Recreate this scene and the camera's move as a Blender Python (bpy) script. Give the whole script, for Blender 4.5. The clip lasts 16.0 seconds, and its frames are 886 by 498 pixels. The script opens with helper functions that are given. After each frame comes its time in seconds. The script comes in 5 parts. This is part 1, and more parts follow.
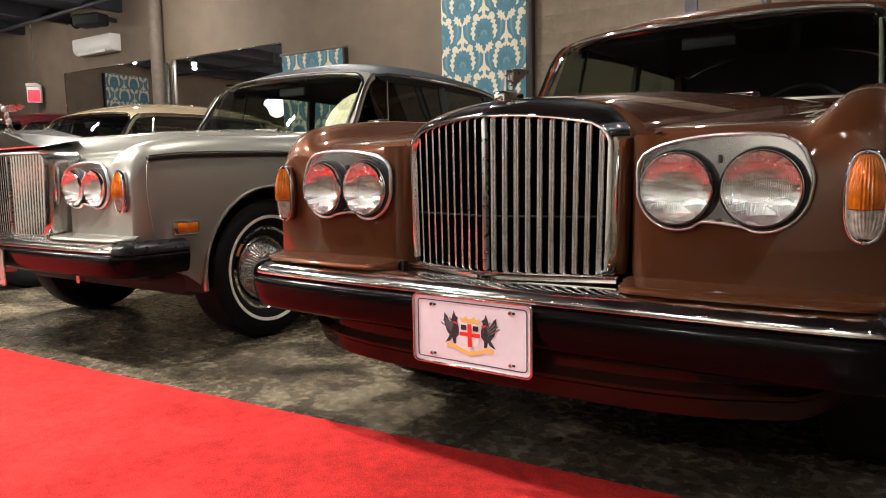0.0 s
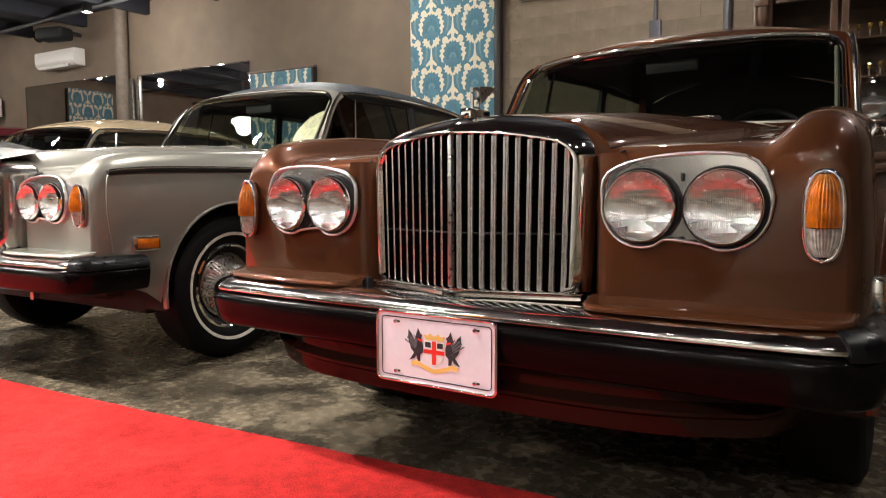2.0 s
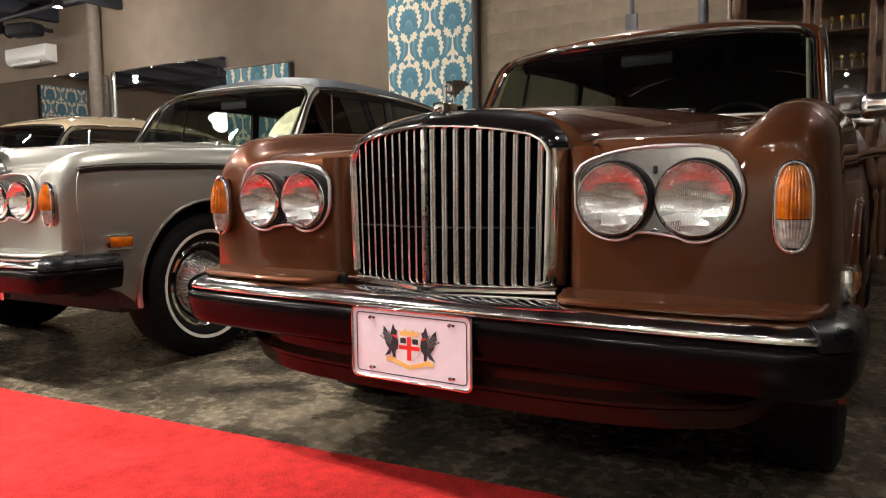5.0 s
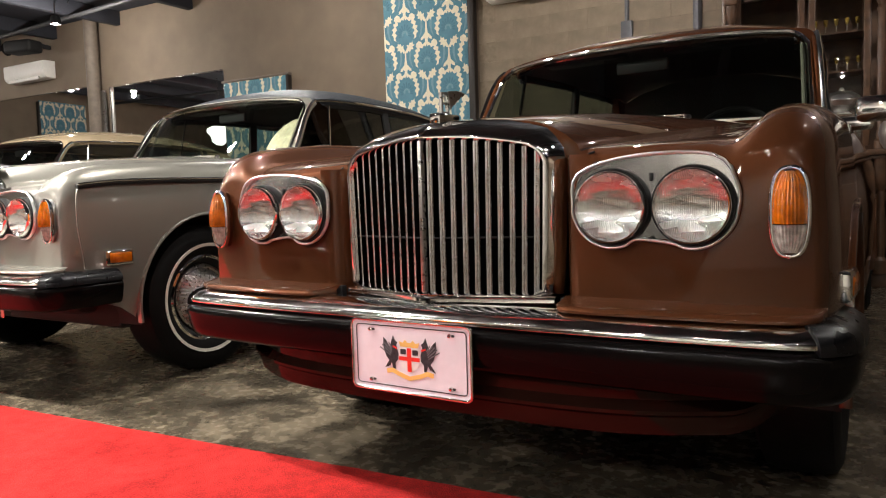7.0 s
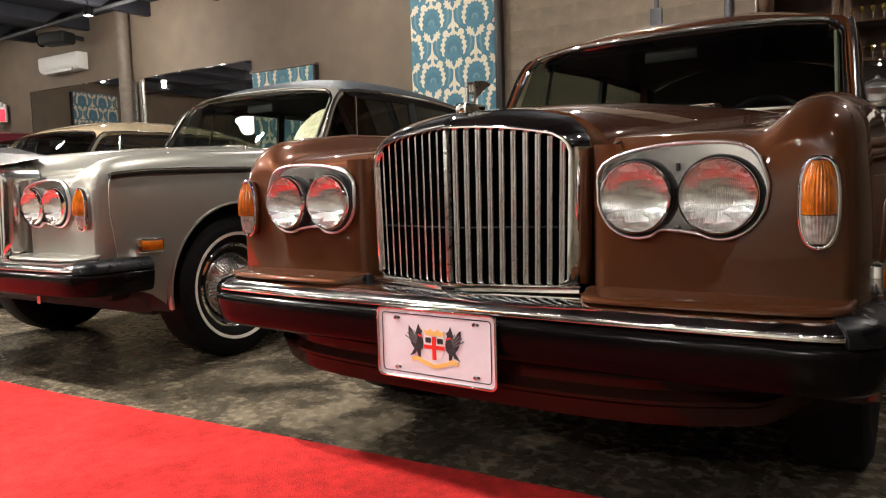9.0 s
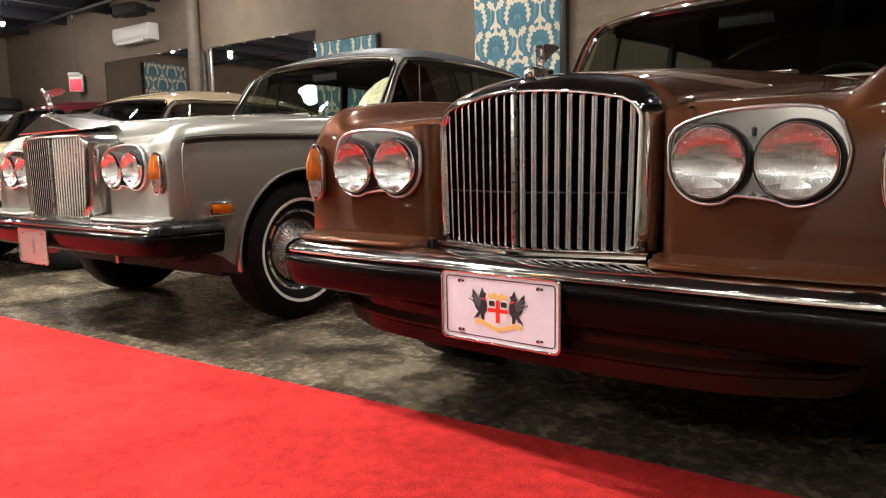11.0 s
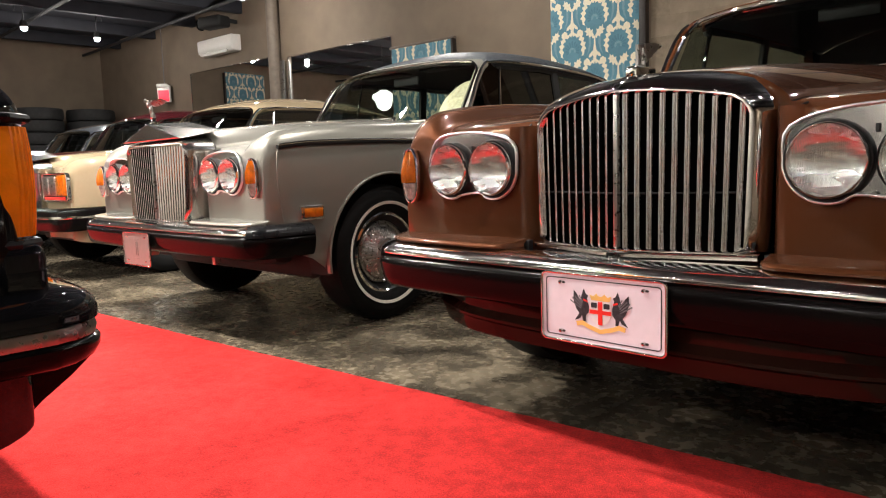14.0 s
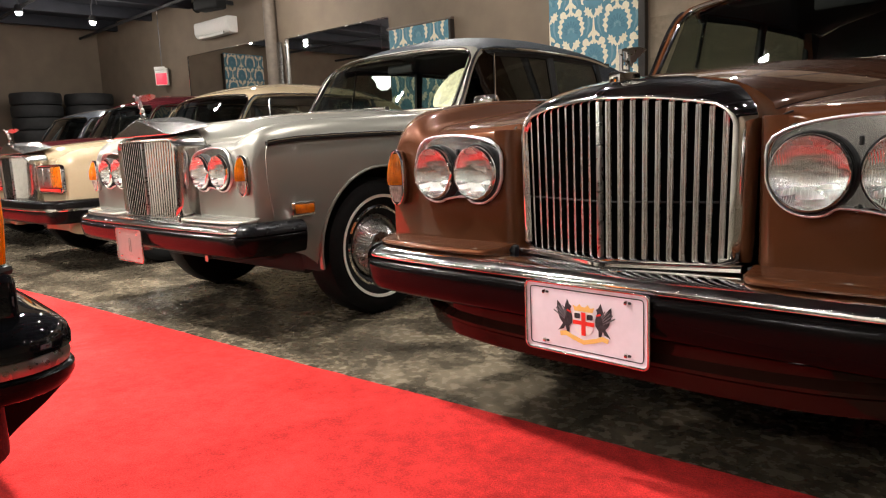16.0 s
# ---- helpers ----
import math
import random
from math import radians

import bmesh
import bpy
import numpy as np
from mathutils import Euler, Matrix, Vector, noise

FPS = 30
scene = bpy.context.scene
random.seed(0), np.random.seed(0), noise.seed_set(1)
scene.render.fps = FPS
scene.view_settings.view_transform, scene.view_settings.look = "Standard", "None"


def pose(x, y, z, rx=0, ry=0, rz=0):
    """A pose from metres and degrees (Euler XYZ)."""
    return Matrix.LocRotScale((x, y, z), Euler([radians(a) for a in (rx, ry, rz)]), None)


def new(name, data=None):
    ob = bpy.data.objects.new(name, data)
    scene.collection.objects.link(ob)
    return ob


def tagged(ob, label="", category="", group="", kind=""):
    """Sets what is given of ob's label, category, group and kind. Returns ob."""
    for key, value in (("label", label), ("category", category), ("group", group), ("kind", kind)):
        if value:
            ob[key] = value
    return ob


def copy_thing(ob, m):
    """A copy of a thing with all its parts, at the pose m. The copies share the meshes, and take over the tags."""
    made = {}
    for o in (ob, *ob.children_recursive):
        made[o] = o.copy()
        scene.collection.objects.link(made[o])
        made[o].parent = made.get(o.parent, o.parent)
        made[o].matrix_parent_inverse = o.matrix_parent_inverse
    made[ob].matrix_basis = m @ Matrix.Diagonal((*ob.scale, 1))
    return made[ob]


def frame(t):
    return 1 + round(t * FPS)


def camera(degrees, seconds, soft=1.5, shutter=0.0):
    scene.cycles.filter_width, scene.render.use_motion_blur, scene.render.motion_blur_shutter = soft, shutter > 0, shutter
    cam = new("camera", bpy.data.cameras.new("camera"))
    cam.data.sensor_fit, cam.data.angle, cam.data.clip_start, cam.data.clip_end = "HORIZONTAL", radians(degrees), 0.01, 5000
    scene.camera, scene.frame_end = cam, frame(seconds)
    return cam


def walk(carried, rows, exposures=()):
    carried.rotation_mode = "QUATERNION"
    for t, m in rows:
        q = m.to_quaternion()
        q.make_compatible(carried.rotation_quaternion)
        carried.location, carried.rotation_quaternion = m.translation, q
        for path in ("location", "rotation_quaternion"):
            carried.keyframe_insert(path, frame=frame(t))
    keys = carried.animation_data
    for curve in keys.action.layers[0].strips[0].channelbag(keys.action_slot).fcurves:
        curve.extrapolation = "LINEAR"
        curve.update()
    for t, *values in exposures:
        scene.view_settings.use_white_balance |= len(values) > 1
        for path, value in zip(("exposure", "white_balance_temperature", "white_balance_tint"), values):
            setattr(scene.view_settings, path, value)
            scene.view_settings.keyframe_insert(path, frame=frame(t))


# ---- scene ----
# ---- camera ----
cam = camera(64.3, 16.0, 1.1)
PATH = [
    (0.0, 0.958, -1.473, 0.781, 36.38, -6.20, 0.94),
    (0.5, 0.958, -1.464, 0.776, 35.45, -5.13, 0.77),
    (1.0, 0.954, -1.466, 0.766, 34.76, -4.64, 0.51),
    (1.5, 0.954, -1.464, 0.766, 34.23, -4.40, 0.31),
    (2.0, 0.956, -1.458, 0.767, 33.83, -4.48, 0.21),
    (2.5, 0.953, -1.455, 0.764, 33.58, -4.76, 0.14),
    (3.0, 0.942, -1.454, 0.755, 33.29, -5.02, 0.03),
    (3.5, 0.941, -1.452, 0.750, 33.00, -5.20, 0.02),
    (4.0, 0.953, -1.446, 0.757, 32.68, -5.25, 0.17),
    (6.5, 0.969, -1.439, 0.768, 32.14, -4.25, 1.56),
    (7.0, 0.971, -1.440, 0.770, 32.23, -4.18, 1.72),
    (7.5, 0.979, -1.442, 0.777, 32.40, -4.08, 1.74),
    (8.0, 0.978, -1.447, 0.777, 32.63, -4.11, 1.71),
    (8.5, 0.977, -1.445, 0.769, 33.22, -4.50, 1.74),
    (9.0, 0.978, -1.448, 0.770, 34.34, -4.95, 1.62),
    (11.5, 0.964, -1.486, 0.748, 40.25, -7.26, 1.24),
    (12.0, 0.945, -1.505, 0.755, 41.57, -6.91, 1.48),
    (12.5, 0.929, -1.527, 0.755, 42.89, -6.65, 1.55),
    (13.0, 0.913, -1.545, 0.745, 43.99, -6.51, 1.58),
    (13.5, 0.913, -1.539, 0.744, 44.49, -6.51, 1.60),
    (14.0, 0.920, -1.536, 0.749, 44.61, -6.66, 1.75),
    (14.5, 0.922, -1.534, 0.752, 44.52, -7.01, 1.84),
    (15.0, 0.913, -1.548, 0.741, 44.64, -7.47, 1.78),
    (15.5, 0.913, -1.536, 0.738, 44.66, -8.16, 1.90),
    (16.0, 0.942, -1.475, 0.829, 44.87, -8.55, 2.41),
]
walk(cam, [(t, pose(x, y, z, 90 + pitch, roll, yaw)) for t, x, y, z, yaw, pitch, roll in PATH])

# ---- world and lights ----
world = bpy.data.worlds.new("world")
scene.world = world
world.use_nodes = True
world.node_tree.nodes["Background"].inputs[0].default_value = (0.012, 0.011, 0.010, 1)
scene.view_settings.exposure = 0.0
WALL_A, WALL_B = 5.5, 0.061          # back wall: y = WALL_A + WALL_B * x
WALL_TURN = math.degrees(math.atan(WALL_B))
CEIL = 3.62
FLOOR = -0.042
# x, y and share of the full power: stronger over the aisle, weak at the brown car's near corner
LAMPS = [(-12.0, 3.2, 1.2), (-8.0, 3.7, 1.6), (-4.2, 3.7, 1.4), (-0.9, 3.8, 1.1), (2.2, 3.6, 1.2),
         (-11.7, 2.0, 1.0), (-7.6, 1.1, 1.1), (-4.0, 0.9, 1.0), (-1.2, 1.2, 0.5), (2.2, 1.3, 0.1),
         (-11.0, -1.8, 1.8), (-7.0, -1.7, 2.0), (-3.7, -0.9, 2.0), (-2.0, -0.80, 1.3), (0.3, -3.1, 0.14), (1.9, -2.2, 0.05), (2.6, -0.6, 0.04),
         # y near -5: unseen lamps, added to light the pale wall behind the aisle
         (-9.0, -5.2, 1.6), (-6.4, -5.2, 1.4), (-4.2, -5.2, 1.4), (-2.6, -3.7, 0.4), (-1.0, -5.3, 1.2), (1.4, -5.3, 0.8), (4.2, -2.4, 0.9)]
LAMP_Z, LAMP_POWER = 3.08, 325.0
for x, y, share in LAMPS:
    bare = x < -10.9                 # bare bulbs by the end wall, shaded spots elsewhere
    open_top = bare or y > 3         # those along the back wall light the wall above them too
    data = bpy.data.lights.new("ceiling_spot", "POINT" if open_top else "SPOT")
    data.energy, data.color, data.shadow_soft_size = LAMP_POWER * share * (.09 if bare else .21 if open_top else 1), (1.0, 0.945, 0.88), 0.035
    if not open_top:
        data.spot_size, data.spot_blend = radians(171), 0.75
    aimed = x > 4                    # unseen spot, added to brighten the side wall that the chrome reflects
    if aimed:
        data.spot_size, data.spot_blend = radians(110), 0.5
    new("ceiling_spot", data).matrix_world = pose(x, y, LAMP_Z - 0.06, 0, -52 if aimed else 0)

# ---- materials ----
def mat(name, color, rough=0.5, metal=0.0, coat=0.0, coat_rough=0.03, noise_scale=0, noise_amount=0.0,
        bump=0.0, bump_scale=80.0, rough_var=0.0, emission=None, strength=0.0, trans=0.0, ior=1.45, detail=6.0, spec=0.5, coat_ior=1.5):
    m = bpy.data.materials.new(name)
    m.use_nodes = True
    nt = m.node_tree
    p = nt.nodes["Principled BSDF"]
    p.inputs["Base Color"].default_value = (*color, 1)
    p.inputs["Roughness"].default_value = rough
    p.inputs["Metallic"].default_value = metal
    p.inputs["Coat Weight"].default_value = coat
    p.inputs["Coat Roughness"].default_value = coat_rough
    p.inputs["Coat IOR"].default_value = coat_ior
    p.inputs["Transmission Weight"].default_value = trans
    p.inputs["IOR"].default_value = ior
    p.inputs["Specular IOR Level"].default_value = spec
    if emission:
        p.inputs["Emission Color"].default_value = (*emission, 1)
        p.inputs["Emission Strength"].default_value = strength
    tc = nt.nodes.new("ShaderNodeTexCoord")
    if noise_amount or rough_var:
        n = nt.nodes.new("ShaderNodeTexNoise")
        n.inputs["Scale"].default_value, n.inputs["Detail"].default_value = noise_scale, detail
        nt.links.new(tc.outputs["Object"], n.inputs["Vector"])
        if noise_amount:
            r = nt.nodes.new("ShaderNodeMapRange")
            r.inputs["From Min"].default_value, r.inputs["From Max"].default_value = 0.3, 0.7
            r.inputs["To Min"].default_value, r.inputs["To Max"].default_value = 1 - noise_amount, 1 + noise_amount
            nt.links.new(n.outputs["Fac"], r.inputs["Value"])
            mul = nt.nodes.new("ShaderNodeVectorMath")
            mul.operation = "SCALE"
            mul.inputs[0].default_value = color
            nt.links.new(r.outputs["Result"], mul.inputs["Scale"])
            nt.links.new(mul.outputs["Vector"], p.inputs["Base Color"])
        if rough_var:
            r = nt.nodes.new("ShaderNodeMapRange")
            r.inputs["From Min"].default_value, r.inputs["From Max"].default_value = 0.3, 0.7
            r.inputs["To Min"].default_value, r.inputs["To Max"].default_value = max(0.0, rough - rough_var), rough + rough_var
            nt.links.new(n.outputs["Fac"], r.inputs["Value"])
            nt.links.new(r.outputs["Result"], p.inputs["Roughness"])
    if bump:
        n2 = nt.nodes.new("ShaderNodeTexNoise")
        n2.inputs["Scale"].default_value, n2.inputs["Detail"].default_value = bump_scale, 5
        nt.links.new(tc.outputs["Object"], n2.inputs["Vector"])
        b = nt.nodes.new("ShaderNodeBump")
        b.inputs["Strength"].default_value, b.inputs["Distance"].default_value = bump, 0.01
        nt.links.new(n2.outputs["Fac"], b.inputs["Height"])
        nt.links.new(b.outputs["Normal"], p.inputs["Normal"])
    return m


def glass_mat(name, tint, rough=0.0, base=0.06):
    """Thin pane: tinted see-through with a mirror sheen that grows at grazing angles."""
    m = bpy.data.materials.new(name)
    m.use_nodes = True
    nt = m.node_tree
    nt.nodes.remove(nt.nodes["Principled BSDF"])
    tr, gl, mix, lw, pw, mr = (nt.nodes.new(k) for k in ("ShaderNodeBsdfTransparent", "ShaderNodeBsdfGlossy", "ShaderNodeMixShader", "ShaderNodeLayerWeight", "ShaderNodeMath", "ShaderNodeMapRange"))
    tr.inputs["Color"].default_value = (*tint, 1)
    gl.inputs["Roughness"].default_value = rough
    lw.inputs["Blend"].default_value = 0.5
    pw.operation = "POWER"
    pw.inputs[1].default_value = 4.0
    mr.inputs["To Min"].default_value, mr.inputs["To Max"].default_value = base, 1.0
    nt.links.new(lw.outputs["Facing"], pw.inputs[0])
    nt.links.new(pw.outputs[0], mr.inputs["Value"])
    nt.links.new(mr.outputs[0], mix.inputs[0])
    nt.links.new(tr.outputs[0], mix.inputs[1])
    nt.links.new(gl.outputs[0], mix.inputs[2])
    nt.links.new(mix.outputs[0], nt.nodes["Material Output"].inputs["Surface"])
    return m


def carpet_mat():
    """Cut pile: trodden patches over a fine tuft grain."""
    m = mat("red_carpet", (0.62, 0.028, 0.024), 0.95, bump=0.7, bump_scale=260, spec=0.1)
    nt, p = m.node_tree, m.node_tree.nodes["Principled BSDF"]
    tc = nt.nodes.new("ShaderNodeTexCoord")
    big, mid, fine, s1, s2, r, mul = (nt.nodes.new(k) for k in ("ShaderNodeTexNoise", "ShaderNodeTexNoise", "ShaderNodeTexNoise", "ShaderNodeMath", "ShaderNodeMath", "ShaderNodeMapRange", "ShaderNodeVectorMath"))
    for n, sc, d in ((big, 3.0, 4), (mid, 22.0, 5), (fine, 160.0, 3)):
        n.inputs["Scale"].default_value, n.inputs["Detail"].default_value = sc, d
        nt.links.new(tc.outputs["Object"], n.inputs["Vector"])
    s1.operation = s2.operation = "MULTIPLY_ADD"
    s1.inputs[1].default_value, s2.inputs[1].default_value = 0.8, 0.9
    nt.links.new(mid.outputs["Fac"], s1.inputs[0])
    nt.links.new(big.outputs["Fac"], s1.inputs[2])
    nt.links.new(fine.outputs["Fac"], s2.inputs[0])
    nt.links.new(s1.outputs[0], s2.inputs[2])
    r.inputs["From Min"].default_value, r.inputs["From Max"].default_value = 0.95, 1.75
    r.inputs["To Min"].default_value, r.inputs["To Max"].default_value = 0.52, 1.44
    nt.links.new(s2.outputs[0], r.inputs["Value"])
    mul.operation = "SCALE"
    mul.inputs[0].default_value = (0.62, 0.034, 0.032)
    nt.links.new(r.outputs[0], mul.inputs["Scale"])
    nt.links.new(mul.outputs[0], p.inputs["Base Color"])
    return m


def lens_mat():
    """Moulded lamp glass: see-through, with upright flutes that draw the lamps' glints out sideways."""
    m = glass_mat("lamp_lens_glass", (0.92, 0.93, 0.92), rough=0.0, base=0.07)
    nt = m.node_tree
    gl = next(n for n in nt.nodes if n.type == "BSDF_GLOSSY")
    tc, wave, noise, add, b = (nt.nodes.new(k) for k in ("ShaderNodeTexCoord", "ShaderNodeTexWave", "ShaderNodeTexNoise", "ShaderNodeMath", "ShaderNodeBump"))
    wave.inputs["Scale"].default_value, wave.inputs["Distortion"].default_value = 48.0, 0.2
    noise.inputs["Scale"].default_value, noise.inputs["Detail"].default_value = 45.0, 2
    nt.links.new(tc.outputs["Object"], wave.inputs["Vector"])
    nt.links.new(tc.outputs["Object"], noise.inputs["Vector"])
    add.operation = "MULTIPLY_ADD"
    nt.links.new(noise.outputs["Fac"], add.inputs[0])
    add.inputs[1].default_value = 0.8
    nt.links.new(wave.outputs["Fac"], add.inputs[2])
    b.inputs["Strength"].default_value, b.inputs["Distance"].default_value = 0.5, 0.002
    nt.links.new(add.outputs[0], b.inputs["Height"])
    nt.links.new(b.outputs["Normal"], gl.inputs["Normal"])
    return m


def floor_mat():
    m = mat("stained_concrete", (0.10, 0.085, 0.065), 0.22)
    nt, p = m.node_tree, m.node_tree.nodes["Principled BSDF"]
    tc = nt.nodes.new("ShaderNodeTexCoord")
    a, b = nt.nodes.new("ShaderNodeTexNoise"), nt.nodes.new("ShaderNodeTexNoise")
    a.inputs["Scale"].default_value, a.inputs["Detail"].default_value, a.inputs["Roughness"].default_value = 2.3, 10, 0.64
    a.inputs["Distortion"].default_value = 1.1
    b.inputs["Scale"].default_value, b.inputs["Detail"].default_value = 24.0, 10
    nt.links.new(tc.outputs["Object"], a.inputs["Vector"])
    nt.links.new(tc.outputs["Object"], b.inputs["Vector"])
    ramp = nt.nodes.new("ShaderNodeValToRGB")
    el = ramp.color_ramp.elements
    el[0].position, el[0].color = 0.34, (0.028, 0.0235, 0.017, 1)
    el[1].position, el[1].color = 0.74, (0.275, 0.224, 0.155, 1)
    e = el.new(0.50)
    e.color = (0.078, 0.064, 0.045, 1)
    e = el.new(0.58)
    e.color = (0.146, 0.119, 0.082, 1)
    add = nt.nodes.new("ShaderNodeMath")
    add.operation = "MULTIPLY_ADD"
    add.inputs[1].default_value, add.inputs[2].default_value = 0.32, -0.16
    nt.links.new(b.outputs["Fac"], add.inputs[0])
    s = nt.nodes.new("ShaderNodeMath")
    s.operation = "ADD"
    nt.links.new(a.outputs["Fac"], s.inputs[0])
    nt.links.new(add.outputs[0], s.inputs[1])
    nt.links.new(s.outputs[0], ramp.inputs[0])
    nt.links.new(ramp.outputs[0], p.inputs["Base Color"])
    r = nt.nodes.new("ShaderNodeMapRange")
    r.inputs["To Min"].default_value, r.inputs["To Max"].default_value = 0.10, 0.42
    nt.links.new(b.outputs["Fac"], r.inputs["Value"])
    nt.links.new(r.outputs[0], p.inputs["Roughness"])
    bp = nt.nodes.new("ShaderNodeBump")
    bp.inputs["Strength"].default_value, bp.inputs["Distance"].default_value = 0.12, 0.01
    nt.links.new(b.outputs["Fac"], bp.inputs["Height"])
    nt.links.new(bp.outputs["Normal"], p.inputs["Normal"])
    return m


def reflector_mat():
    """Silvered bowl behind moulded glass: upright flutes in bands, with a few wide prism blocks."""
    m = mat("lamp_reflector", (0.97, 0.97, 0.96), 0.1, metal=1.0)
    nt, p = m.node_tree, m.node_tree.nodes["Principled BSDF"]
    tc = nt.nodes.new("ShaderNodeTexCoord")
    wave, blocks, band, gate, add = (nt.nodes.new(k) for k in ("ShaderNodeTexWave", "ShaderNodeTexVoronoi", "ShaderNodeTexNoise", "ShaderNodeMath", "ShaderNodeMath"))
    wave.inputs["Scale"].default_value, wave.inputs["Distortion"].default_value = 75.0, 0.3
    stretch = nt.nodes.new("ShaderNodeMapping")
    stretch.inputs["Scale"].default_value = (22.0, 1.0, 60.0)
    nt.links.new(tc.outputs["Object"], stretch.inputs["Vector"])
    nt.links.new(tc.outputs["Object"], wave.inputs["Vector"])
    nt.links.new(stretch.outputs[0], blocks.inputs["Vector"])
    nt.links.new(stretch.outputs[0], band.inputs["Vector"])
    blocks.inputs["Scale"].default_value, band.inputs["Scale"].default_value = 1.0, 0.6
    gate.operation, add.operation = "MULTIPLY", "MULTIPLY_ADD"
    nt.links.new(wave.outputs["Fac"], gate.inputs[0])
    nt.links.new(band.outputs["Fac"], gate.inputs[1])
    nt.links.new(blocks.outputs["Distance"], add.inputs[0])
    add.inputs[1].default_value = 0.9
    nt.links.new(gate.outputs[0], add.inputs[2])
    b = nt.nodes.new("ShaderNodeBump")
    b.inputs["Strength"].default_value, b.inputs["Distance"].default_value = 0.7, 0.0035
    nt.links.new(add.outputs[0], b.inputs["Height"])
    nt.links.new(b.outputs["Normal"], p.inputs["Normal"])
    frost, tone = nt.nodes.new("ShaderNodeMapRange"), nt.nodes.new("ShaderNodeSeparateColor")
    frost.inputs["To Min"].default_value, frost.inputs["To Max"].default_value = 0.06, 0.32
    nt.links.new(blocks.outputs["Color"], tone.inputs[0])
    nt.links.new(tone.outputs[0], frost.inputs["Value"])
    nt.links.new(frost.outputs[0], p.inputs["Roughness"])
    return m


